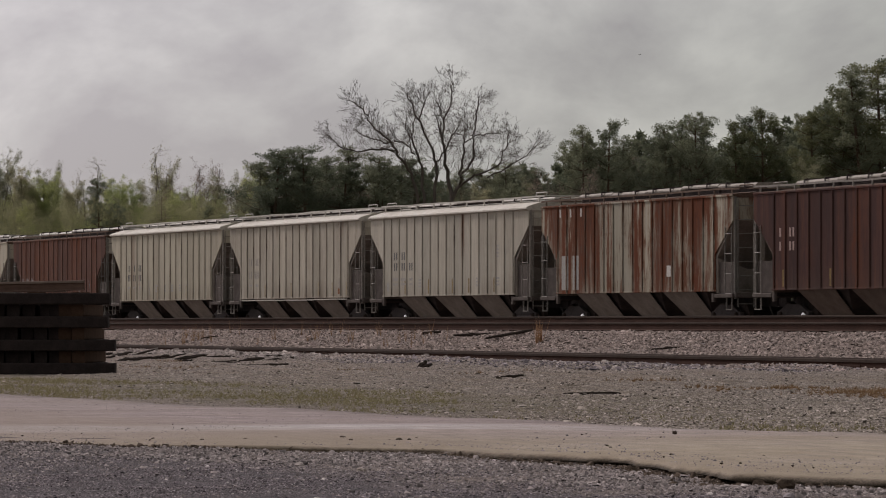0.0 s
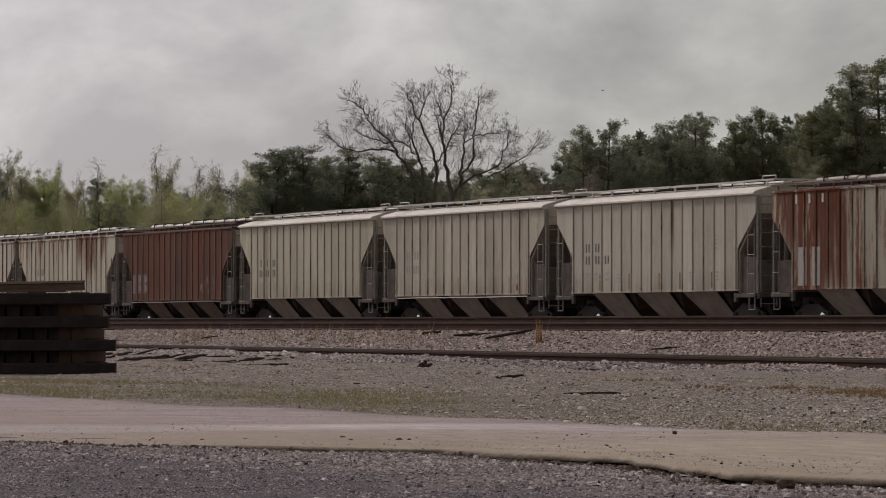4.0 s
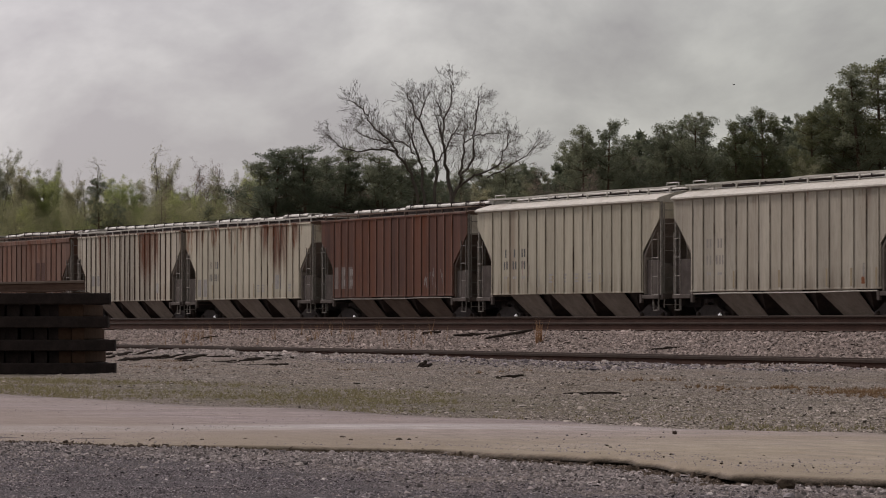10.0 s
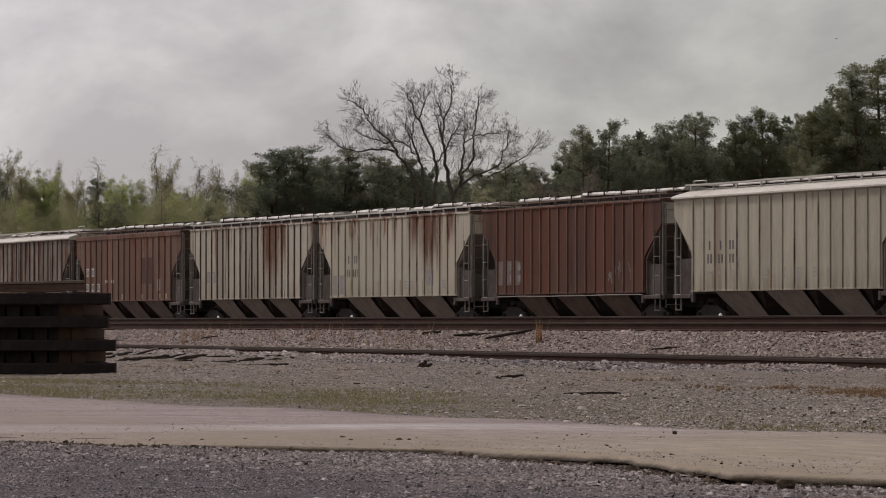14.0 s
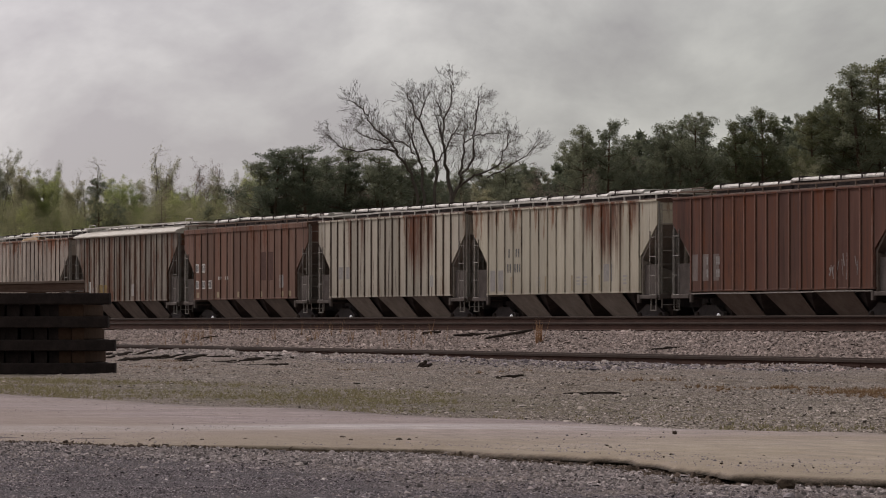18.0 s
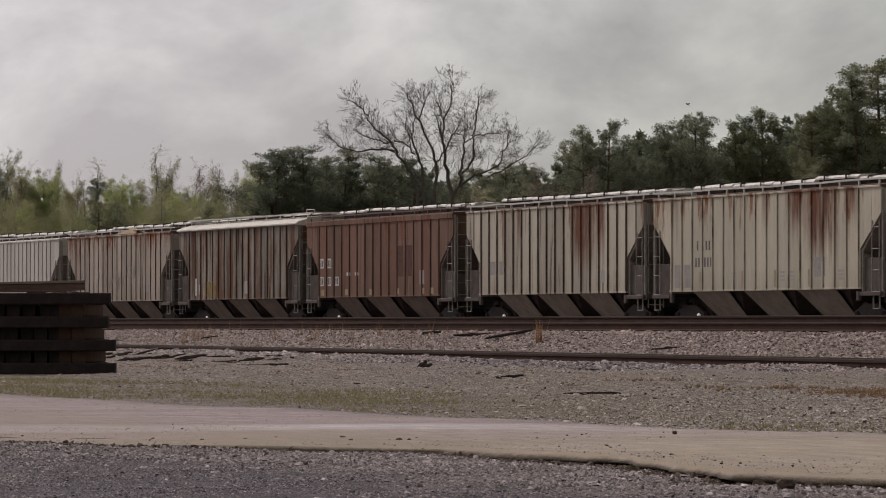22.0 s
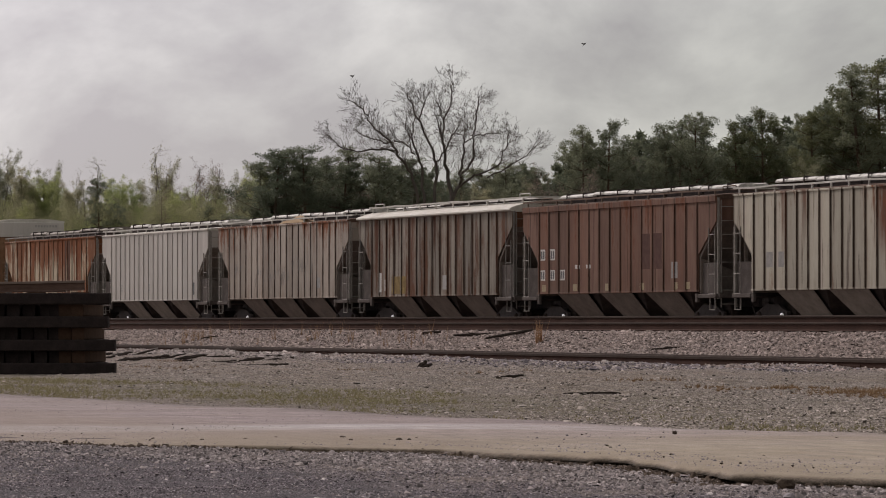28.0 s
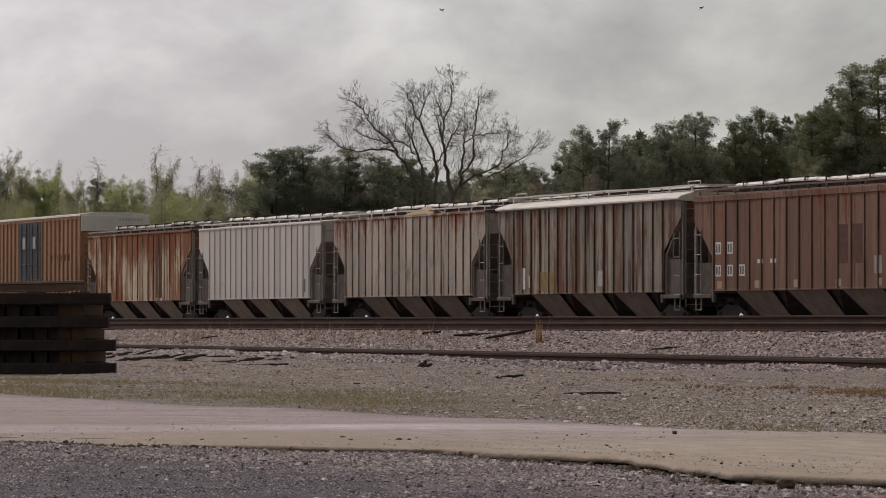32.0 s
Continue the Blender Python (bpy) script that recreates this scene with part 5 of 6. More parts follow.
def blades(rng, centres, radius, per, length, width, up=0.3, lay=0.0):
    """Small triangles that point out of each clump's centre: leaf sprays and needle tufts."""
    n = len(centres) * per
    c = np.repeat(np.asarray(centres, float), per, 0)
    d = rng.normal(size=(n, 3))
    d[:, 2] += up
    d /= np.linalg.norm(d, axis=1)[:, None] + 1e-9
    r = np.repeat(np.broadcast_to(np.asarray(radius, float), (len(centres),)), per)[:, None]
    o = c + d * r * rng.uniform(0.15, 0.8, (n, 1))
    if lay:
        d = d + lay * rng.normal(size=(n, 3))
        d /= np.linalg.norm(d, axis=1)[:, None] + 1e-9
    s = np.cross(d, rng.normal(size=(n, 3)))
    s /= np.linalg.norm(s, axis=1)[:, None] + 1e-9
    ln = length * rng.uniform(0.6, 1.4, (n, 1))
    v = np.stack([o - s * width, o + s * width, o + d * ln], 1).reshape(-1, 3)
    return v, np.arange(3 * n).reshape(-1, 3)


def limb(shape, pts, r0, r1, n=6):
    k = len(pts) - 1
    shape.chain(pts, [r0 + (r1 - r0) * i / k for i in range(k + 1)], n)


def pine_meshes(seed, height, spread, mat, coarse=False):
    """A loblolly-like pine: bare lower trunk, crooked limbs that end in rounded puffs of needles, with gaps between them."""
    rng = np.random.default_rng(seed)
    wood = Shape()
    lean = rng.normal(0, 0.35, 2)
    trunk = [(lean[0] * t ** 2 + 0.15 * math.sin(5 * t + seed), lean[1] * t ** 2, height * t) for t in np.linspace(0, 0.97, 8)]
    limb(wood, trunk, 0.012 * height, 0.04, 7)
    puffs, sizes = [], []
    levels = int(height * 1.1)
    skew = rng.uniform(0, 2 * math.pi)
    for i in range(levels):
        t = min(0.96, 0.22 + 0.76 * (i + rng.uniform(0, 0.8)) / levels)
        full = min(1.0, (t - 0.1) / 0.25) * min(1.0, max(0.22, (1.04 - t) / 0.42)) ** 0.65
        for j in range(rng.integers(4, 7)):
            w = rng.uniform(0, 2 * math.pi)
            ln = max(0.4, 0.55 * spread * full * rng.uniform(0.35, 1.1) * (1 + 0.22 * math.cos(w - skew + 3 * t)))
            base = np.array((lean[0] * t * t + 0.15 * math.sin(5 * t + seed), lean[1] * t * t, height * t))
            tip = base + ln * np.array((math.cos(w), math.sin(w), rng.uniform(0.15, 0.75)))
            bend = base + (tip - base) * 0.5 + rng.normal(0, 0.12, 3) - (0, 0, 0.12 * ln)
            limb(wood, [base, bend, tip], 0.05 * (1.1 - t) + 0.02, 0.014, 4)
            for q in range(1 + int(ln * 2.0)):
                f = 1.0 - 0.75 * rng.uniform(0, 1) * (q > 0)
                puffs.append(base + (tip - base) * f + rng.normal(0, 0.16, 3) + (0, 0, 0.1))
                sizes.append(rng.uniform(0.30, 0.66) * (0.7 + 0.3 * full))
    for k in range(4):
        puffs.append(np.array(trunk[-1]) + rng.normal(0, 0.22, 3) + (0, 0, 0.25 - 0.35 * k))
        sizes.append(rng.uniform(0.35, 0.55))
    v, f = blades(rng, puffs, np.array(sizes), 22, 0.34, 0.11, 0.35, 0.4) if coarse else blades(rng, puffs, np.array(sizes) * 1.12, 84, 0.115, 0.038, 0.35, 0.6)
    return wood.mesh("trunk", M["bark_pine"]), quick("crown", v, f, mat)


def twig_tree(rng, shape, base, way, length, radius, depth, tips, thin=0.006):
    """Branching by halves: each limb bends, thins and splits; tips collect the ends."""
    pts, d = [np.array(base, float)], np.array(way, float)
    d /= np.linalg.norm(d)
    k = 3 if depth > 2 else 2 if depth else 1
    for i in range(k):
        d = d + rng.normal(0, 0.13, 3) + (0, 0, 0.05)
        d /= np.linalg.norm(d)
        pts.append(pts[-1] + d * length / k)
    r1 = max(thin, radius * 0.62)
    limb(shape, pts, radius, r1, 5 if radius > 0.05 else 3)
    if depth == 0:
        tips.append(pts[-1])
        return
    for i in range(rng.integers(2, 4)):
        s = pts[-1] if i < 2 else pts[rng.integers(1, k)]
        w = d + rng.normal(0, 0.50, 3)
        twig_tree(rng, shape, s, w, length * rng.uniform(0.6, 0.88), r1 * rng.uniform(0.6, 0.95), depth - 1, tips, thin)


def broadleaf_meshes(seed, height, leaf, leaves, size):
    """An upright forest-edge tree: several steep leaders whose fine branches carry small opening leaves along their length."""
    rng = np.random.default_rng(seed)
    wood, spots = Shape(), []
    for k in range(rng.integers(2, 4)):
        lean = rng.normal(0, 0.085, 2)
        top = height * rng.uniform(0.8, 1.0)
        off = rng.normal(0, 0.5, 2)
        pts = [np.array((off[0] + lean[0] * top * t + rng.normal(0, 0.1) * (t > 0), off[1] + lean[1] * top * t, top * t)) for t in np.linspace(0, 1, 8)]
        limb(wood, pts, 0.009 * height, 0.014, 6)
        for i in range(26):
            t = 0.22 + 0.77 * (i + rng.uniform(0, 1)) / 26
            q = t * 7
            a = pts[int(q)] + (pts[min(int(q) + 1, 7)] - pts[int(q)]) * (q - int(q))
            w, ln = rng.uniform(0, 2 * math.pi), height * rng.uniform(0.06, 0.17) * (1.15 - t) ** 0.5
            b = a + ln * np.array((math.cos(w) * 0.62, math.sin(w) * 0.62, rng.uniform(0.55, 1.0)))
            limb(wood, [a, (a + b) / 2 + rng.normal(0, 0.08, 3), b], 0.028 * (1.15 - t) + 0.012, 0.009, 3)
            for u in (0.35, 0.55, 0.75, 1.0):
                p = a + (b - a) * u
                e = p + rng.normal(0, 0.42, 3) + (0, 0, 0.3)
                wood.tube(p, e, 0.011, 0.006, 3, False)
                spots += [(p + e) / 2, e]
    v, f = blades(rng, np.array(spots), 0.42, leaves, size, size * 0.5, 0.1, 0.8)
    return wood.mesh("trunk", M["bark_pale"]), quick("crown", v, f, leaf)


def tree_thing(name, label, category, meshes, x, y, z, turn, scale, group, broad=1.0):
    ob = tagged(new(name), label, category, group)
    ob.matrix_basis = pose(x, y, z, 0, 0, turn)
    ob.scale = (broad * scale * random.uniform(0.92, 1.08), broad * scale * random.uniform(0.92, 1.08), scale)
    for nm, me in zip(("trunk", "crown"), meshes):
        part(nm, me, None, ob)
    return ob


def build_woods():
    rng = random.Random(5)
    pines = [pine_meshes(11 + i, 20.0, sp, M["needle"] if i < 4 else M["needle_warm"]) for i, sp in enumerate((4.8, 5.6, 4.2, 6.0, 5.0))]
    back = [pine_meshes(61 + i, 20.0, sp, M["needle"], True) for i, sp in enumerate((6.0, 5.4, 6.6))]
    # across (m), depth (m), height (m) of the pines that stand out on the skyline
    stand = ((-14.2, 384, 13.2), (-13.1, 380, 14.1), (-11.7, 383, 14.2), (-10.6, 379, 14.3), (-9.3, 385, 13.6), (-7.95, 380, 13.1), (-6.75, 383, 14.2), (-5.3, 379, 13.7), (-3.7, 384, 13.5), (-2.2, 380, 12.8), (-0.5, 395, 12.6), (1.5, 395, 12.8), (3.6, 392, 13.0), (5.2, 388, 13.4), (7.0, 392, 12.8),
             (11.1, 388, 15.9), (12.9, 386, 16.3), (14.6, 390, 15.3), (16.3, 389, 14.9), (17.9, 386, 16.2), (19.0, 390, 16.4), (20.1, 386, 17.0), (21.7, 389, 16.3), (23.7, 388, 16.3), (24.9, 391, 16.8), (25.8, 387, 17.3), (27.1, 389, 16.5), (27.9, 366, 16.1), (29.2, 368, 16.8), (30.5, 366, 18.0), (31.7, 364, 19.2), (33.0, 366, 19.9), (34.9, 367, 20.3))
    for i, (u, z, h) in enumerate(stand):
        x, y = spot(u, z)
        tree_thing("pine_tree", "tall dark green pine behind the railway", "tree", pines[4 if u > 23 and i % 2 else i % 4], x, y, -0.8, rng.uniform(0, 360), (h + (0.9 if u > 9 else 0.6)) / 20.0, "pines of the wood", 1.6 if u < 10 else 1.05 if u < 30 else 1.35)
    for i in range(95):
        u = -14 + 51 * ((i * 0.618) % 1.0)
        z = rng.uniform(396, 450)
        cap = np.interp(u, (-15, -13, -3, 1, 9, 12, 28, 33, 37), (10, 14.6, 14.6, 14.2, 14.2, 16.6, 17.4, 19.0, 20))
        x, y = spot(u, z)
        tree_thing("pine_tree", "dark green pine deep in the wood", "tree", back[rng.randrange(3)], x, y, -0.8, rng.uniform(0, 360), cap * rng.uniform(0.78, 0.96) * z / 400 / 20.0, "pines of the wood")
    leafy = [broadleaf_meshes(31 + i, 14.0, M[m], nl, 0.068) for i, (m, nl) in enumerate((("spring", 96), ("spring_dull", 64), ("spring", 78), ("bud", 10), ("spring_dull", 8)))]
    for i in range(100):
        u = -43 + 29.5 * (i + rng.uniform(-0.4, 0.4)) / 100
        z = rng.uniform(420, 470)
        h = (rng.uniform(10.2, 13.6) if rng.random() < 0.8 else rng.uniform(13.2, 15.8)) * (1.02 if u < -38 else 1.0) * (0.95 if -34 < u < -28 else 1)
        x, y = spot(u * z / 445, z)
        k = rng.choice((0, 0, 0, 2, 2, 1, 3) if u > -28 else (0, 0, 1, 1, 2, 2, 3, 3, 4))
        label = ("fresh green spring tree", "half-leafed dull green tree", "light green spring tree", "budding reddish tree", "sparse grey-green tree")[k]
        tree_thing("broadleaf_tree", label + " in the far wood", "tree", leafy[k], x, y, -0.8, rng.uniform(0, 360), h / 14.0, "broadleaf trees of the wood")
    for u, z, h, k in ((-31.5, 430, 15.2, 4), (-25.3, 430, 16.4, 4), (-36.0, 425, 16, 4), (-23.0, 430, 15.0, 3), (8.7, 372, 13.4, 3), (9.4, 376, 12.6, 3), (17.0, 398, 15.4, 3), (2.0, 372, 11.5, 4), (4.0, 366, 11.0, 1), (0.3, 375, 11.5, 4), (7.5, 385, 12, 1), (-8.6, 374, 9.4, 3), (-6.9, 372, 8.8, 4), (-5.2, 374, 9.6, 3), (-3.8, 370, 9.0, 4), (-10.4, 376, 8.2, 3), (12.6, 372, 10.2, 4), (14.4, 374, 10.8, 3), (25.6, 360, 9.6, 1), (28.4, 360, 12.6, 1), (33.5, 348, 12.5, 4)):
        x, y = spot(u, z)
        tree_thing("broadleaf_tree", "thin spring tree before the pines", "tree", leafy[k], x, y, -0.8, rng.uniform(0, 360), h / 14.0, "broadleaf trees of the wood")
    for u, z, h in ((-42.4, 410, 10.4), (-41.0, 405, 9.0), (-39.6, 410, 9.6), (-37.8, 412, 8.2), (-28.6, 405, 13.2), (-27.6, 408, 11.0), (-20.0, 405, 10.8), (-16.4, 400, 9.5)):
        x, y = spot(u, z)
        tree_thing("pine_tree", "small dark pine among spring trees", "tree", pines[rng.randrange(4)], x, y, -0.8, rng.uniform(0, 360), h / 20.0, "pines of the wood")
    # understory
    g = np.random.default_rng(8)
    n = 9000
    u, z = g.uniform(-46, 42, n), g.uniform(396, 440, n)
    h = np.where(u > -15, g.uniform(0.0, 11.5, n), g.uniform(0.0, 10.8, n))
    c = np.stack([FWD[0] * z + RIGHT[0] * u, FWD[1] * z + RIGHT[1] * u, h - 0.5], 1)
    v, f = blades(g, c[u > -15], 0.9, 24, 0.35, 0.08, 0.2)
    tagged(new("undergrowth", quick("undergrowth", v, f, M["scrub"])), "brown grey leafless undergrowth below the pines", "undergrowth", kind="stuff")
    v, f = blades(g, c[u <= -15], 1.1, 130, 0.065, 0.036, 0.2)
    tagged(new("undergrowth", quick("undergrowth", v, f, M["under_green"])), "dull green undergrowth below spring trees", "undergrowth", kind="stuff")


build_woods()


# ---- the great bare tree ----
def build_bare_tree():
    rng = np.random.default_rng(4)
    # limbs in the tree's own plane: across and up (m), from the butt to the tip
    west = (
        ((-1.6, -0.6), (-1.7, 9.0), (-2.2, 11.0), (-2.9, 12.0), (-3.4, 12.8), (-4.4, 12.9), (-5.4, 12.9), (-6.4, 12.7), (-7.7, 13.1), (-8.6, 14.0)),
        ((-3.2, 12.6), (-3.7, 13.4), (-4.4, 14.0), (-5.1, 14.7), (-5.5, 15.6), (-6.1, 16.3), (-6.8, 16.8)),
        ((-0.9, -0.6), (-1.2, 9.2), (-1.4, 11.6), (-1.8, 12.6), (-2.1, 13.5), (-2.5, 14.4), (-2.6, 15.4)),
        ((-1.9, 12.5), (-2.6, 13.3), (-3.4, 13.6), (-4.2, 13.4), (-5.6, 13.9), (-6.6, 14.6)),
        ((-0.4, -0.6), (-0.4, 9.0), (-0.3, 11.8), (-0.6, 13.0), (-1.2, 14.2), (-1.7, 15.4), (-2.1, 16.5), (-2.5, 17.5)),
        ((-1.6, 15.2), (-1.4, 16.2), (-1.1, 17.0)),
        ((-2.2, 14.0), (-1.9, 15.6), (-2.1, 17.0)),
    )
    east = (
        ((0.8, -0.6), (0.9, 8.8), (0.6, 10.6), (0.4, 12.2), (0.2, 13.6), (-0.1, 14.8), (-0.2, 15.4)),
        ((0.2, 13.8), (0.3, 15.2), (0.1, 16.0), (-0.3, 16.8)),
        ((0.3, 15.3), (0.8, 16.4), (0.95, 17.6), (0.85, 18.5)),
        ((0.9, 9.0), (1.5, 10.0), (1.7, 11.4), (1.8, 13.3), (1.9, 14.2), (2.1, 15.0)),
        ((1.6, 10.6), (2.2, 11.6), (2.6, 12.2), (2.6, 13.6), (2.7, 15.0), (2.9, 16.3), (3.0, 17.2)),
        ((1.4, 9.8), (2.6, 10.8), (3.9, 11.3), (4.7, 11.9), (5.1, 13.0), (5.4, 14.4)),
        ((3.6, 10.6), (5.2, 11.5), (6.3, 12.2), (7.4, 13.2)),
        ((1.9, 13.4), (2.7, 14.0), (3.6, 14.2), (4.6, 14.2)),
        ((-0.3, 11.9), (0.4, 12.7), (0.9, 14.0), (1.5, 14.9)),
    )
    thick = (0.12, 0.075, 0.12, 0.06, 0.13, 0.05, 0.05, 0.19, 0.075, 0.05, 0.12, 0.09, 0.08, 0.05, 0.05, 0.06)
    wood, twigs, tips = Shape(), Shape(), []
    for pts, r in zip(west + east, thick):
        bend = rng.normal(0, 1.0)
        p3 = [np.array((0.45 + (u - 0.45) * 0.91, bend * max(0.0, (w - 8) / 8) + rng.normal(0, 0.2) * (w > 9), w if w < 9.5 else 9.5 + (w - 9.5) * 0.86)) for u, w in pts]
        fine = [p3[0]]
        for a, b in zip(p3, p3[1:]):
            for q in (0.33, 0.67, 1.0):
                fine.append(a + (b - a) * q + (rng.normal(0, 0.06, 3) if q < 1 else 0))
        limb(wood, fine, r, 0.03, 7)
        k = len(fine)
        for i in range(2, k):
            t = i / k
            if fine[i][2] < 10.2:
                continue
            d = fine[i] - fine[i - 1]
            d = d / np.linalg.norm(d)
            for j in range(2 if t < 0.7 else 3):
                out = np.array((0.05 * fine[i][0], rng.normal(0, 0.3), 0.22))
                w = d * 0.6 + rng.normal(0, 0.62, 3) + out
                twig_tree(rng, twigs, fine[i], w, rng.uniform(0.5, 0.86) * (1.1 - 0.35 * t), 0.022 * (1.15 - 0.6 * t), 4 if rng.random() < 0.55 else 3, tips, 0.005)
    x, y = spot(-0.25, 340)
    ob = tagged(new("bare_tree"), "large leafless spreading tree behind the train", "tree")
    ob.matrix_basis = pose(x, y, 0, 0, 0, VIEW_TURN)
    part("trunk", wood, M["bark_pale"], ob)
    part("branchwork", twigs, M["bark_pale"], ob)


build_bare_tree()


# ---- loose stones ----
def rock_base(rng, fine):
    if fine:
        t = (1 + 5 ** 0.5) / 2
        v = np.array([(-1, t, 0), (1, t, 0), (-1, -t, 0), (1, -t, 0), (0, -1, t), (0, 1, t), (0, -1, -t), (0, 1, -t), (t, 0, -1), (t, 0, 1), (-t, 0, -1), (-t, 0, 1)], float) / 1.9
        f = np.array([(0, 11, 5), (0, 5, 1), (0, 1, 7), (0, 7, 10), (0, 10, 11), (1, 5, 9), (5, 11, 4), (11, 10, 2), (10, 7, 6), (7, 1, 8), (3, 9, 4), (3, 4, 2), (3, 2, 6), (3, 6, 8), (3, 8, 9), (4, 9, 5), (2, 4, 11), (6, 2, 10), (8, 6, 7), (9, 8, 1)])
    else:
        v = np.array([(1, 0.8, -0.4), (-1, 0.9, -0.4), (-0.9, -1, -0.4), (1, -0.8, -0.4), (0.5, 0.15, 0.8), (-0.55, -0.1, 0.7)], float) * 0.8
        f = np.array([(0, 1, 4), (1, 5, 4), (1, 2, 5), (2, 3, 5), (3, 4, 5), (3, 0, 4)])
    return v, f


def stones(label, xs, ys, sizes, mat, fine, seed, lift=0.1, flat=0.7):
    rng = np.random.default_rng(seed)
    bv, bf = rock_base(rng, fine)
    n, k = len(xs), len(bv)
    s = sizes[:, None, None] * rng.uniform(0.55, 1.55, (n, 1, 3)) * (1, 1, flat)
    v = bv[None] * s * rng.uniform(0.62, 1.25, (n, k, 1))
    a = rng.uniform(0, 2 * math.pi, n)[:, None]
    b = rng.normal(0, 0.45, n)[:, None]
    x, y, z = v[..., 0], v[..., 1], v[..., 2]
    y, z = y * np.cos(b) - z * np.sin(b), y * np.sin(b) + z * np.cos(b)
    x, y = x * np.cos(a) - y * np.sin(a), x * np.sin(a) + y * np.cos(a)
    gz = ground_z(xs, ys)
    v = np.stack([x + xs[:, None], y + ys[:, None], z + (gz + sizes * lift)[:, None]], -1).reshape(-1, 3)
    f = (bf[None] + (np.arange(n) * k)[:, None, None]).reshape(-1, 3)
    tagged(new("gravel", quick("gravel", v, f, mat)), label, "gravel", kind="stuff")


def stone_material(name, a, b, c3):
    n = Nodes(name)
    r = n.random(True)
    c = n.mix(r, a, b)
    c = n.mix(n.ramp(r, 0.92, 0.99), c, c3)
    c = n.mix(n.ramp(n.noise(30, 4, 0.7), 0.35, 0.7, 0.0, 0.4), c, a)
    return n.done(c, 0.92)


M["stone_pale"] = stone_material("pale_crushed_stone", (0.11, 0.090, 0.085), (0.50, 0.424, 0.396), (0.60, 0.515, 0.495))
M["stone_dark"] = stone_material("dark_crushed_stone", (0.052, 0.043, 0.049), (0.305, 0.256, 0.276), (0.51, 0.455, 0.47))
M["stone_road"] = stone_material("roadside_crushed_stone", (0.085, 0.071, 0.071), (0.42, 0.356, 0.346), (0.56, 0.50, 0.49))
M["stone_bank"] = stone_material("rust_dusted_ballast", (0.085, 0.062, 0.055), (0.47, 0.372, 0.336), (0.58, 0.47, 0.43))
M["stone_warm"] = stone_material("brownish_ballast", (0.13, 0.105, 0.090), (0.47, 0.402, 0.352), (0.60, 0.50, 0.465))


M["clod"] = plain("dried_mud", (0.05, 0.036, 0.028), (0.11, 0.08, 0.06), 9, 0.95, 0, 0.01)


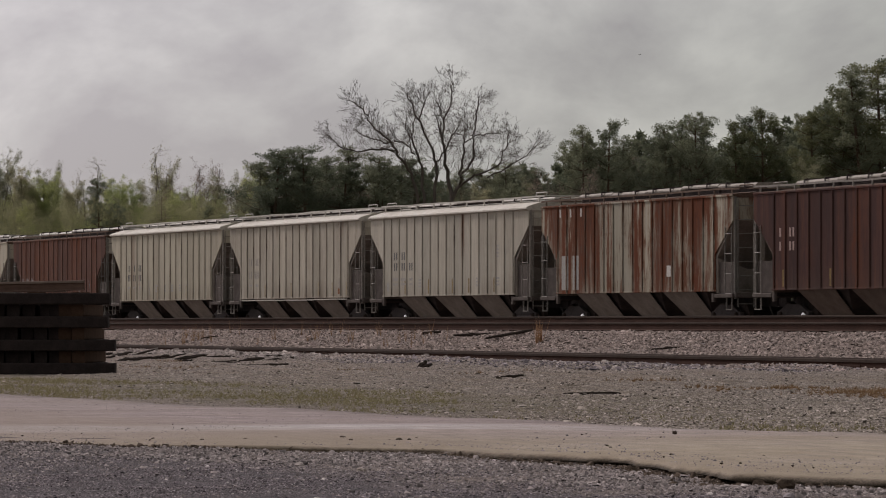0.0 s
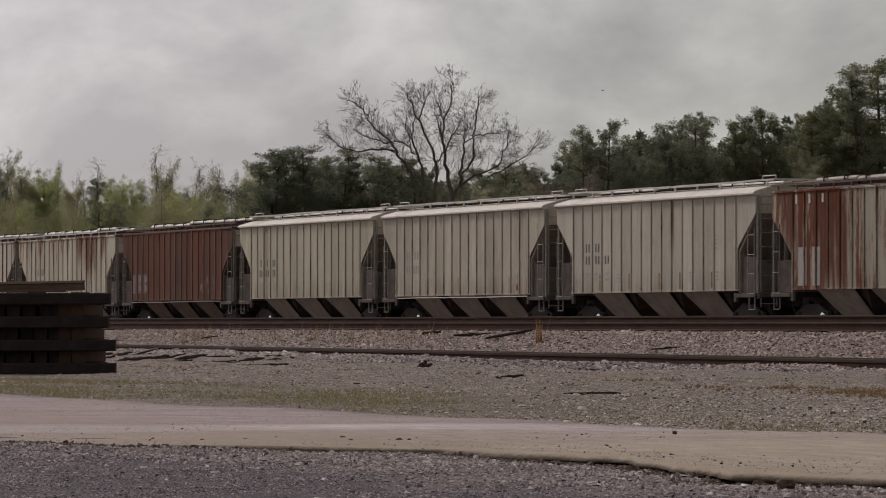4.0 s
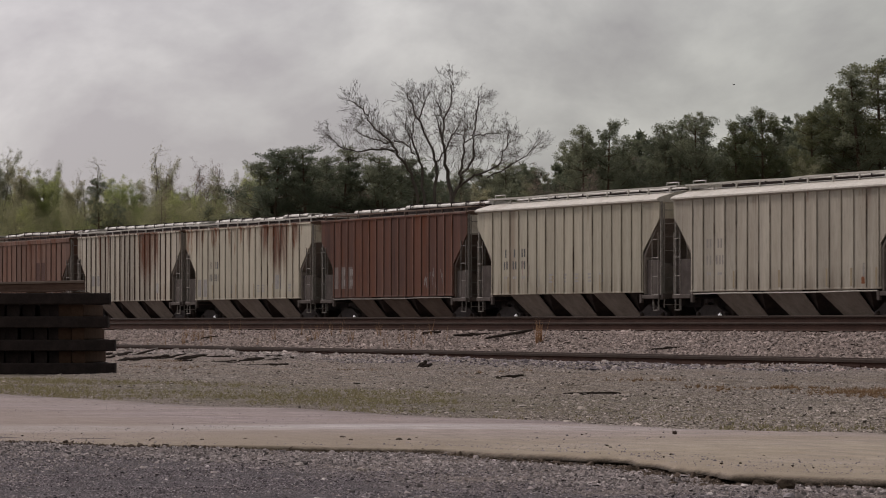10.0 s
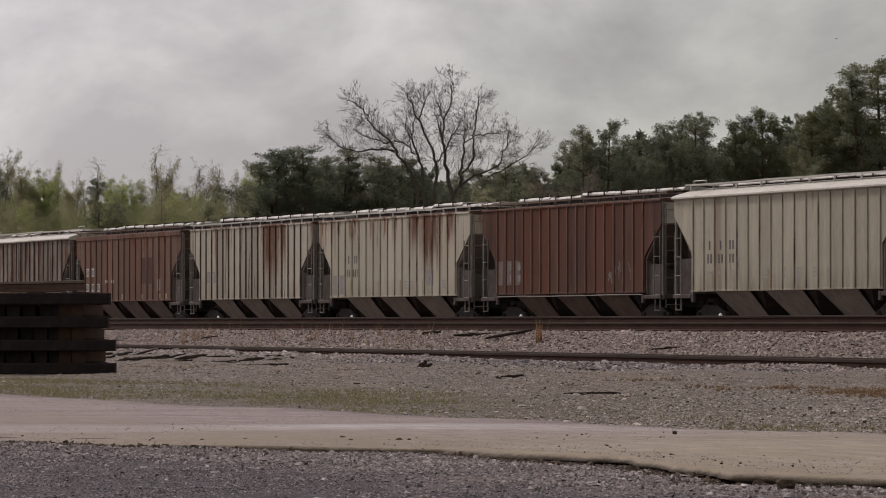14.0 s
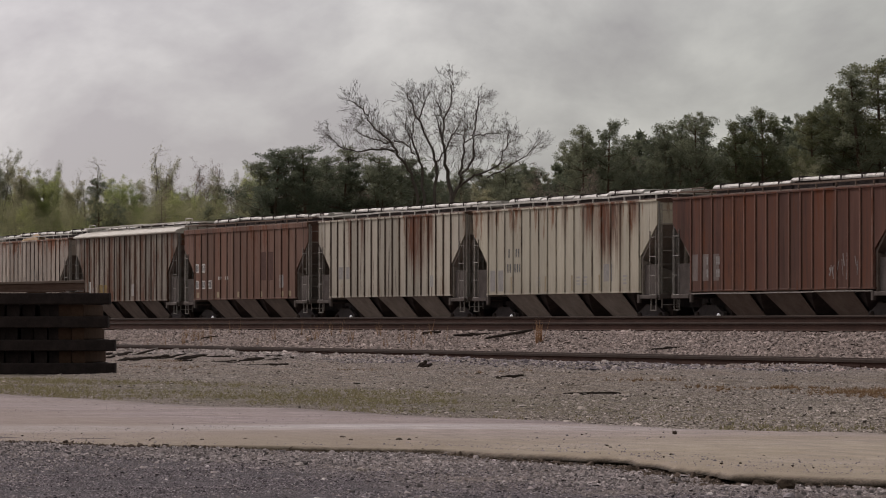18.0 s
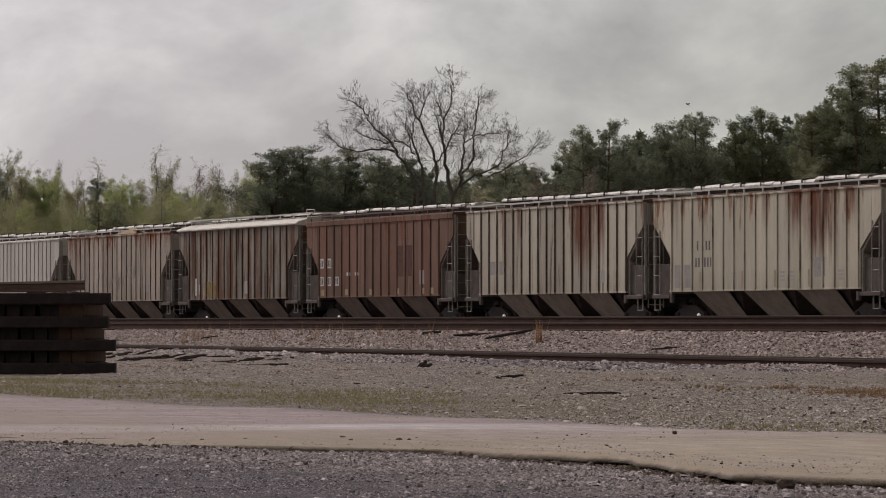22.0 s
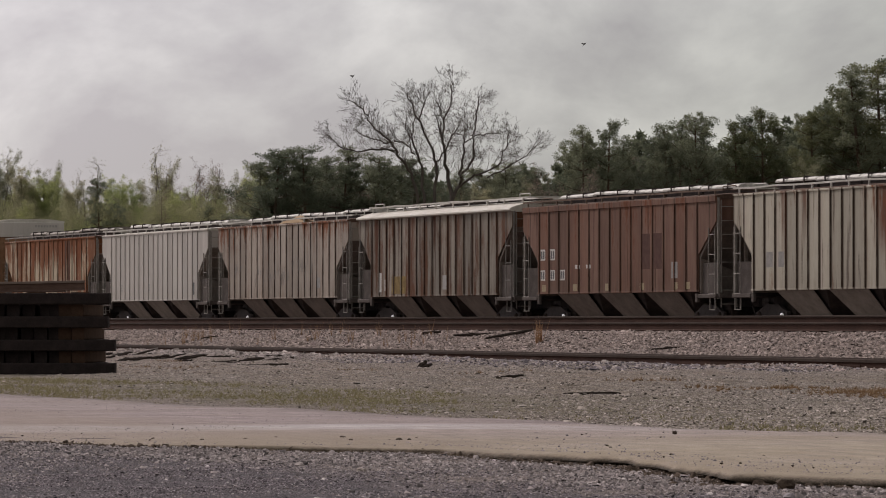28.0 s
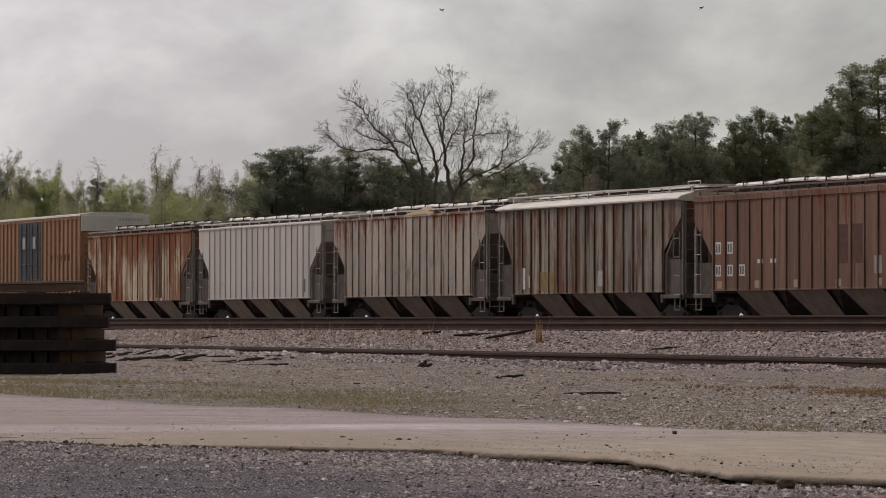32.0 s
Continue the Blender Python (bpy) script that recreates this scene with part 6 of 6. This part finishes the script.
def build_stones():
    g = np.random.default_rng(21)

    def field(n, x0, x1, y0, y1):
        return g.uniform(x0, x1, n), g.uniform(y0, y1, n)
    # beside the road, near the camera
    x, y = field(345000, -46, -21, 4.5, 12.0)
    lo, _ = road_edges(x)
    k = (y < lo - 0.02) & (y > -0.25 * x - 0.5) & (y < -0.47 * x)
    x, y, lo = x[k], y[k], lo[k]
    drift = 0.55 + 0.45 * np.sin(x * 0.9 + 1.3 * np.sin(y * 1.7)) * np.sin(x * 0.37 - y * 0.8 + 2.0)
    # the pale spread is wider where the lorries turn in
    wide = 1.0 + 2.2 * (1 - step(-35, -28, x))
    near = np.exp(-np.maximum((lo - y) / wide - 0.7 * drift - 0.25, 0) / (0.35 + 0.45 * drift))
    near = np.maximum(near, 0.22 * step(0.78, 0.98, drift))
    big = g.uniform(0, 1, len(x)) < 0.004 + 0.40 * near
    pale = big | (g.uniform(0, 1, len(x)) < 0.03 + 0.85 * near)
    sz = np.where(big, g.lognormal(-4.72, 0.34, len(x)), g.lognormal(-5.25, 0.3, len(x)))
    a, b, c = pale & big, ~pale, pale & ~big
    stones("pale fine stone chips beside the road", x[c], y[c], sz[c] * 1.25, M["stone_road"], False, 11)
    stones("pale crushed stone along the road's broken edge", x[a], y[a], sz[a] * 1.15, M["stone_road"], False, 1, 0.2, 0.9)
    stones("dark grey fine gravel on the yard", x[b], y[b], sz[b], M["stone_dark"], False, 2)
    # between road and siding
    x, y = field(250000, -150, -34, 14.8, 43.0)
    k = (y < -0.455 * x + 1.2) & (y > -0.235 * x) & (y > road_edges(x)[1] + 0.06)
    x, y = x[k], y[k]
    patch = np.sin(x * 0.21 + 1.4 * np.sin(y * 0.35)) * np.sin(y * 0.5 + 0.07 * x) + 0.5 * np.sin(x * 0.9) * np.sin(y * 1.3)
    near = step(-62, -48, x)
    thin = g.uniform(0, 1, len(x)) < np.clip(0.55 + 0.45 * patch + 0.5 * near, 0.35, 1.0)
    grassy = (y < 21) & (g.uniform(0, 1, len(x)) < 0.92 * (1 - step(-46, -40, x)))
    k = thin & ~grassy
    x, y = x[k], y[k]
    stones("loose grey stones strewn between road and siding", x, y, g.lognormal(-4.05, 0.30, len(x)) * (1 - 0.12 * near[k]), M["stone_warm"], False, 3, 0.12, 0.62)
    x, y = field(110000, -72, -34, 14.8, 31.0)
    k = (y < -0.455 * x + 1.2) & (y > -0.235 * x) & (y > road_edges(x)[1] + 0.04)
    k &= g.uniform(0, 1, len(x)) < 0.15 + 0.85 * step(-56, -46, x + 1.2 * y - 24 + 2 * np.sin(y))
    stones("fine grey stone chips between road and siding", x[k], y[k], g.lognormal(-4.45, 0.35, int(k.sum())), M["stone_warm"], False, 9, 0.15, 0.7)
    # crumbs along the road's broken edge
    x = g.uniform(-36.5, -22.5, 7200)
    y = road_edges(x)[0] - np.abs(g.normal(0, 0.11, 7200)) + 0.02
    stones("dark crumbs broken off the road's edge", x, y, g.lognormal(-4.85, 0.55, 7200), M["clod"], False, 10, 0.3, 0.9)
    # the siding's shoulder and the main line's bank
    x, y = field(112000, -185, -84, 36.0, 51.3)
    sy = np.interp(x, (-170.0, -90.0), (44.4, 40.7))
    k = (y < -0.455 * x + 2.0) & (y > -0.235 * x) & ((y > sy + 1.9) | ((y < sy - 0.5) & (y > sy - 2.6 - 1.5 * np.sin(x * 0.2))) | ((y > sy + 0.1) & (y < sy + 1.4)))
    stones("grey crushed stone ballast on the railway bank", x[k], y[k], g.lognormal(-3.36, 0.30, int(k.sum())), M["stone_bank"], False, 4, 0.25, 0.9)
    # rough heaps of old ballast before the siding
    for n, x0, x1, m, seed in ((6200, -116, -84, M["stone_dark"], 5), (15000, -182, -108, M["stone_pale"], 6), (5000, -122, -84, M["stone_pale"], 7)):
        x = g.uniform(x0, x1, n)
        sy = np.interp(x, (-170.0, -90.0), (44.4, 40.7))
        y = sy - 0.3 - 0.9 * step(-126, -112, x) - g.beta(1.1, 1.9, n) * (5.4 + 1.0 * np.sin(x * 0.45))
        stones("coarse old ballast heaped beside the siding", x, y, g.lognormal(-3.18, 0.32, n) * (1 - 0.3 * step(-130, -110, x)), m, False, seed, 0.3, 0.8)


build_stones()


# ---- stack of sleepers with rails on top ----
def build_stack():
    ox, oy = spot(-7.0, 88.2)
    turn = VIEW_TURN - 4
    base = -0.70

    def place(u, w, z, r=0.0):
        p = Matrix.Translation((ox, oy, base)) @ pose(0, 0, 0, 0, 0, turn)
        return p @ pose(u, w, z, 0, 0, r)
    pitch = 0.417
    long = Shape().cbox(-1.4, 1.4, -0.115, 0.115, 0, 0.205, 0.018).mesh("sleeper", M["tie_black"])
    cross = Shape().cbox(-0.115, 0.115, -1.3, 1.3, 0, 0.212, 0.018)
    me_cross, me_brown = cross.mesh("sleeper", M["tie_black"]), cross.mesh("sleeper", M["tie_brown"])
    for layer in range(4):
        z = layer * pitch
        for j in range(6):
            dx = (0.18, 0.20, 0.09, 0.08)[layer] + random.uniform(-0.03, 0.02)
            o = new("railway_sleeper", long)
            o.matrix_basis = place(-0.36 + (dx if j == 0 else dx - 0.2 - 0.05 * j), -1.2 + j * 0.45, z, random.uniform(-0.5, 0.5))
            tagged(o, "black creosoted timber sleeper in a stack", "railway sleeper", "stacked sleepers")
        if layer < 3:
            for j in range(10):
                brown = j > 7
                o = new("railway_sleeper", me_brown if brown else me_cross)
                u = 0.57 - 0.02 * layer - 0.245 * (9 - j) if brown else -1.7 + j * 0.265 + random.uniform(-0.05, 0.05)
                o.matrix_basis = place(u, 0.1 + 0.05 * (9 - j) if brown else random.uniform(0.12, 0.3), z + 0.207, random.uniform(-1.2, 1.2))
                tagged(o, "weathered brown sleeper end in a stack" if brown else "black creosoted timber sleeper in a stack", "railway sleeper", "stacked sleepers")
    for k, (u0, w, r, tip) in enumerate(((-0.73, -1.15, -1.0, -1.2), (-1.62, -0.75, 0.5, 0.0), (-1.2, -0.3, 0.0, 0.0))):
        o = tagged(new("spare_rail"), "short rusty rail lying on the sleeper stack", "rail", "rails on the stack")
        o.matrix_basis = place(u0, w, 3 * pitch + 0.225, r) @ pose(0, 0, 0, 0, tip, 0)
        part("rail_web", sweep(RAIL_LOW, [(-1.5, 0, 0), (1.40, 0, 0)]), M["rail_old"], o)
        part("rail_head", sweep(RAIL_TOP, [(-1.5, 0, 0), (1.40, 0, 0)]), M["rail_old_top"], o)
    for u, w in ((-1.3, -1.1), (-0.2, -1.2), (0.5, -0.6)):
        o = new("timber_chock", Shape().cbox(-0.16, 0.16, -0.06, 0.06, 0, 0.02, 0.004).mesh("timber_chock", M["tie_brown"]))
        o.matrix_basis = place(u, w, 3 * pitch + 0.205, 20)
        tagged(o, "thin brown timber chock under the stacked rails", "timber", "chocks on the stack")


build_stack()


# ---- litter: clods on the road, loose rocks, rotten timber, weeds ----
def lump(name, label, category, x, y, r, mat, seed, squash=0.6, z=None, group=""):
    """One uneven rock or clod, half settled in the ground."""
    rng = np.random.default_rng(seed)
    bm = bmesh.new()
    bmesh.ops.create_icosphere(bm, subdivisions=2, radius=1.0)
    for v in bm.verts:
        d = 1 + 0.55 * noise.noise(v.co * 1.9 + Vector((seed * 3.1, 0, 0))) + 0.30 * noise.noise(v.co * 4.3 + Vector((0, seed, 0)))
        v.co = Vector((v.co.x * d, v.co.y * d * rng.uniform(0.95, 1.0), v.co.z * d * squash)) * r
    me = bpy.data.meshes.new(name)
    bm.to_mesh(me)
    bm.free()
    me.materials.append(mat)
    ob = tagged(new(name, me), label, category, group)
    base = float(ground_z(x, y)) if z is None else z
    ob.matrix_basis = pose(x, y, base + r * squash * 0.55, 0, 0, rng.uniform(0, 360))


M["wood_rot"] = plain("rotten_dark_timber", (0.022, 0.017, 0.015), (0.06, 0.046, 0.038), 7, 0.95, 0, 0.01, 0, (0.3, 1, 1))
M["dry_grass"] = leaf_material("dry_orange_grass", (0.21, 0.118, 0.066), (0.36, 0.225, 0.13))
M["green_grass"] = leaf_material("short_yard_grass", (0.165, 0.145, 0.080), (0.265, 0.238, 0.138))


def build_litter():
    g = np.random.default_rng(3)
    clods = ((-34.49, 11.1, 0.025), (-35.24, 14.06, 0.024), (-33.85, 11.33, 0.021), (-34.65, 10.63, 0.019), (-34.39, 10.31, 0.017), (-33.8, 10.94, 0.017), (-33.83, 11.4, 0.017), (-34.32, 9.96, 0.015), (-34.25, 11.24, 0.013), (-34.31, 11.62, 0.013), (-33.29, 14.58, 0.013), (-31.81, 12.18, 0.012), (-27.48, 11.27, 0.012), (-31.57, 13.85, 0.012), (-38.07, 10.88, 0.011), (-34.45, 9.6, 0.01), (-34.57, 10.32, 0.01), (-34.5, 10.51, 0.01), (-33.87, 11.26, 0.01), (-35.12, 13.24, 0.009), (-34.05, 13.47, 0.009), (-28.99, 11.49, 0.009), (-29.03, 12.2, 0.009), (-34.35, 10.41, 0.008), (-34.17, 10.94, 0.008), (-34.12, 11.09, 0.008), (-33.59, 10.52, 0.008), (-39.8, 11.29, 0.007), (-37.93, 11.28, 0.007), (-38.26, 11.62, 0.007), (-36.01, 10.65, 0.007), (-35.29, 13.34, 0.007))
    for i, (x, y, r) in enumerate(clods):
        lump("mud_clod", "dark clod of dried mud on the road", "mud clod", x, y, r, M["clod"], i + 1, 0.55, ROAD_Z + 0.012, "mud clods on the road")
    for i in range(50):
        x = g.uniform(-50, -26)
        lo, hi = road_edges(np.array(x))
        y = lo + (hi - lo) * g.uniform(0.03, 0.3) ** (1.0 if i % 3 else 0.5)
        lump("mud_clod", "small dark clod of dried mud on the road", "mud clod", x, float(y), g.uniform(0.005, 0.012), M["clod"], i + 40, 0.6, ROAD_Z + 0.008, "mud clods on the road")
    for i, (x, y, r, m, label) in enumerate(((-24.95, 10.62, 0.055, M["clod"], "dark broken rock at the road's edge"), (-30.29, 9.45, 0.032, M["stone_pale"], "pale rock in the roadside gravel"), (-30.6, 11.25, 0.028, M["clod"], "dark rock at the road's edge"), (-23.95, 10.21, 0.03, M["stone_dark"], "grey rock in the roadside gravel"), (-29.21, 9.52, 0.03, M["stone_warm"], "brownish rock in the roadside gravel"))):
        lump("loose_rock", label, "rock", x, y, r, m, i + 200, 0.62)
    # timber: x, y, length, thickness, turn, tilt
    wood = ((-111.6, 31.2, 1.1, 0.035, 66, 1), (-109.7, 31.9, 1.3, 0.04, 52, 1), (-107.0, 31.5, 0.9, 0.03, 58, 1), (-121.0, 35.6, 0.8, 0.04, 55, 1), (-100.2, 30.4, 1.2, 0.05, 62, 3), (-104.0, 33.0, 0.9, 0.05, 58, 2), (-93.9, 31.9, 0.28, 0.08, 70, 40), (-92.8, 31.6, 0.3, 0.07, 60, 20), (-59.3, 22.5, 0.75, 0.03, 71, 0), (-77.5, 27.9, 0.5, 0.05, 71, 3), (-89.1, 34.8, 0.5, 0.05, 68, 4), 
            (-144.4, 49.4, 0.6, 0.10, 66, 3), (-139.2, 48.95, 1.2, 0.09, 70, 2), (-135.2, 48.7, 1.5, 0.08, 82, 10), (-166.6, 48.7, 0.8, 0.06, 84, 8), (-118.0, 46.9, 0.9, 0.06, 70, 4))
    # a loose heap of rotten pieces before the siding
    heap = [(x, -0.272 * x + g.uniform(-0.9, 0.9), g.uniform(0.35, 0.75), g.uniform(0.045, 0.08), g.uniform(38, 50), g.uniform(3, 13)) for x in np.linspace(-136, -107, 11)]
    h = np.random.default_rng(17)
    heap += [(x, -h.uniform(0.274, 0.312) * x, h.uniform(0.4, 0.95), h.uniform(0.045, 0.08), h.uniform(40, 62), h.uniform(3, 10)) for x in np.linspace(-124, -108, 13)]
    for i, (x, y, ln, w, turn, tilt) in enumerate(list(wood) + heap):
        s, k = Shape(), 7
        rr = [w * 0.5 * (0.45 + 0.75 * math.sin(math.pi * (j + 0.6) / (k + 0.4))) * g.uniform(0.8, 1.2) for j in range(k)]
        pts = [(ln * (j / (k - 1) - 0.5), g.normal(0, 0.02 * ln ** 0.5), g.normal(0, 0.007)) for j in range(k)]
        s.chain(pts, rr, 6)
        o = new("timber_scrap", s.mesh("timber_scrap", M["wood_rot"]))
        o.matrix_basis = pose(x, y, float(ground_z(x, y)) + w * 0.4 + 0.3 * ln * math.sin(radians(tilt)), 0, -tilt, turn)
        tagged(o, "dark rotten timber scrap lying in the gravel", "timber", "timber scraps")
    # weeds and grass
    g = np.random.default_rng(29)

    def weed(label, spots, mat, per, ln, wd, spread, up):
        c = []
        for x, y, n in spots:
            q = np.stack([x + g.normal(0, spread, n), y + g.normal(0, spread, n)], 1)
            c.append(np.column_stack([q, ground_z(q[:, 0], q[:, 1])]))
        v, f = blades(g, np.concatenate(c), 0.02, per, ln, wd, up)
        tagged(new("weeds", quick("weeds", v, f, mat)), label, "weeds", kind="stuff")
    weed("dry reddish weeds on the railway bank", [(-167.5, 48.24, 14), (-165.0, 48.4, 4), (-157.7, 48.6, 4), (-153.4, 48.45, 6), (-148.8, 48.5, 4), (-143.1, 48.06, 6), (-170, 48.4, 5), (-139.5, 47.9, 3)], M["dry_grass"], 8, 0.5, 0.005, 0.45, 5.0)
    weed("tall dry weed stalk on the railway bank", [(-130.4, 47.9, 7)], M["dry_grass"], 9, 0.62, 0.008, 0.08, 9.0)
    weed("dry orange grass in the yard", [(-57.0, 25.3, 100), (-56.4, 25.2, 60), (-55.6, 25.1, 70), (-58.3, 25.45, 18), (-59.6, 25.4, 70), (-62.2, 25.6, 12), (-64.5, 26.2, 22), (-68.0, 26.9, 16), (-70.5, 27.6, 12), (-81.0, 28.84, 14), (-98.4, 27.1, 20), (-93, 26.6, 16), (-101.0, 28.5, 26), (-108.0, 30.6, 34), (-112.0, 31.2, 30), (-86, 27.8, 10)], M["dry_grass"], 12, 0.05, 0.005, 0.32, 0.7)
    xs, ys = g.uniform(-88, -37, 12500), g.uniform(14.4, 22.5, 12500)
    dens = np.sin(xs * 0.33 + 1.2 * np.sin(ys * 0.8)) * np.sin(ys * 1.15 + 0.11 * xs) + 0.4 * np.sin(xs * 1.3)
    _, hi = road_edges(xs)
    k = (dens + g.normal(0, 0.35, len(xs)) > 0.1) & (ys > hi + 0.1) & (ys < hi + 2.4 + 3.4 * step(-46, -60, xs)) & (ys > -0.235 * xs - 1)
    c = np.column_stack([xs[k], ys[k], ground_z(xs[k], ys[k])])
    v, f = blades(g, c, 0.05, 10, 0.028, 0.006, 0.5)
    tagged(new("grass", quick("grass", v, f, M["green_grass"])), "short patchy yellow-green grass beside the road", "grass", kind="stuff")
    c = np.concatenate([np.column_stack([x + g.normal(0, sx, n), y + g.normal(0, 0.12, n), np.full(n, -0.69)]) for x, y, sx, n in ((-34.5, 8.62, 0.10, 26), (-34.1, 9.0, 0.12, 30), (-33.6, 9.6, 0.12, 16))])
    v, f = blades(g, c, 0.02, 12, 0.028, 0.004, 0.8)
    tagged(new("grass", quick("grass", v, f, M["green_grass"])), "green grass tufts at the road's edge", "grass", kind="stuff")
    # grit on the road
    n = 8000
    x = g.uniform(-60, -24, n)
    lo, hi = road_edges(x)
    t = g.beta(0.7, 1.6, n)
    y = lo + (hi - lo) * t
    bv, bf = rock_base(g, False)
    r = g.lognormal(-5.6, 0.45, n)
    v = bv[None] * r[:, None, None] * g.uniform(0.7, 1.3, (n, len(bv), 1)) + np.stack([x, y, np.full(n, ROAD_Z + 0.012) + r * 0.2], 1)[:, None]
    f = (bf[None] + (np.arange(n) * len(bv))[:, None, None]).reshape(-1, 3)
    tagged(new("grit", quick("grit", v.reshape(-1, 3), f, M["stone_dark"])), "dark loose grit scattered on the road", "gravel", kind="stuff")


build_litter()


# ---- soaring birds ----
M["plumage"] = plain("dark_plumage", (0.012, 0.011, 0.011), (0.035, 0.03, 0.028), 8, 0.8)
BIRDS = []


def bird_thing(rows, far=900.0):
    """rows: seconds, across and up from the lens's line in the plane 900 m out (metres), bank in degrees; far: how far off it flies."""
    b = tagged(new("bird"), "dark soaring bird high over the wood", "bird", "soaring birds")
    part("body", Shape().chain([(0, -0.34, 0), (0, -0.1, 0), (0, 0.12, 0), (0, 0.3, 0.02), (0, 0.4, 0.02)], [0.03, 0.08, 0.09, 0.05, 0.02], 7), M["plumage"], b)
    part("tail", Shape().prism([(-0.06, -0.28), (0.06, -0.28), (0.16, -0.6), (-0.16, -0.6)], 2, -0.012, 0.012), M["plumage"], b)
    for s in (-1, 1):
        wing = Shape()
        for (u0, z0, c0), (u1, z1, c1) in zip(((0.03, 0.0, 0.15), (0.42, 0.10, 0.16), (0.8, 0.2, 0.11)), ((0.42, 0.10, 0.16), (0.8, 0.2, 0.11), (1.1, 0.3, 0.04))):
            wing.add([(s * u0, c0, z0), (s * u1, c1, z1), (s * u1, -c1, z1), (s * u0, -c0, z0), (s * u0, c0, z0 + 0.03), (s * u1, c1, z1 + 0.02), (s * u1, -c1, z1 + 0.02), (s * u0, -c0, z0 + 0.03)],
                     [(0, 1, 2, 3), (4, 5, 6, 7), (0, 1, 5, 4), (2, 3, 7, 6), (1, 2, 6, 5), (0, 3, 7, 4)])
        part("wing", wing, M["plumage"], b)
    keys = []
    for i, (t, u, w, bank) in enumerate(rows):
        x, y = spot(u * far / 900, far)
        j = min(i + 1, len(rows) - 1)
        du = rows[j][1] - rows[max(j - 1, 0)][1]
        keys.append((t, pose(x, y, 0.2 + (w - 0.2) * far / 900, bank, 0, VIEW_TURN + (-70 if du > 0 else 70))))
    BIRDS.append((b, keys))


def bird_path(*rows, far=900.0):
    """rows: seconds, bearing and fall of the sight line (9.556 to the metre in the far plane), bank."""
    bird_thing([(t, (a - 784) / 9.556, (574 - b) / 9.556 + 0.2, bank) for t, a, b, bank in rows], far)


bird_path((0, 2300, 420, 20), (8, 2100, 360, 20), (16, 1720, 280, 25), (22, 1217, 185, 30), (22.5, 1167, 171, 25), (23, 1110, 162, 35), (23.5, 1046, 157, 30), (24, 985, 165, 20), (24.5, 917, 175, 15), (27.5, 612, 150, 40), (28, 625, 135, 55), (28.5, 663, 120, 50), (29, 710, 100, 40), (29.5, 752, 78, 45), (30, 786, 64, 40), (30.5, 808, 50, 35), (31, 819, 39, 30), (32, 781, 18, 30))
bird_path((0, 1133, 97, 20), (1, 1161, 82, 30), (2, 1159, 104, 35), (3, 1060, 150, 30), (5.5, 1097, 163, 20), (6, 1108, 158, 15), (7, 1133, 160, 15), (8, 1195, 171, 20), (9, 1283, 184, 30), (10, 1300, 150, 35), (11, 1330, 125, 30), (12, 1384, 109, 20), (14, 1481, 69, 20), (17, 1650, 20, 20), (25, 2000, -100, 20), (32, 2300, -200, 20), far=1700.0)
bird_path((0, 2400, -500, 20), (12, 2100, -260, 20), (20, 1640, -60, 25), (23, 1445, 10, 30), (27.5, 1046, 95, 35), (28, 1035, 78, 45), (28.5, 1041, 62, 40), (29, 1058, 53, 30), (29.5, 1080, 48, 25), (30, 1108, 42, 20), (30.5, 1139, 38, 20), (31, 1173, 32, 25), (31.5, 1206, 22, 30), (32, 1243, 14, 30))


# ---- what moves: the train rolls slowly and slackens its pace ----
def train_way(t):
    u = t / 32.0
    return 156.512 * u - 8.553 * u ** 2 - 21.031 * u ** 3 + 17.766 * u ** 4 - 5.823 * u ** 5


def motions():
    times = [i for i in range(0, 33)]
    for car, mid, sets in CARS:
        walk(car, [(t, pose(mid + train_way(t) - 159.40, TRACK_Y, 0)) for t in times])
    spin = [i * 0.1 for i in range(321)]
    for car, mid, sets in CARS:
        for ws in sets:
            base = ws.matrix_basis.translation.copy()
            walk(ws, [(t, pose(base.x, base.y, base.z, 0, math.degrees(train_way(t) / 0.42), 0)) for t in spin])
    for bird, rows in BIRDS:
        walk(bird, rows)


motions()
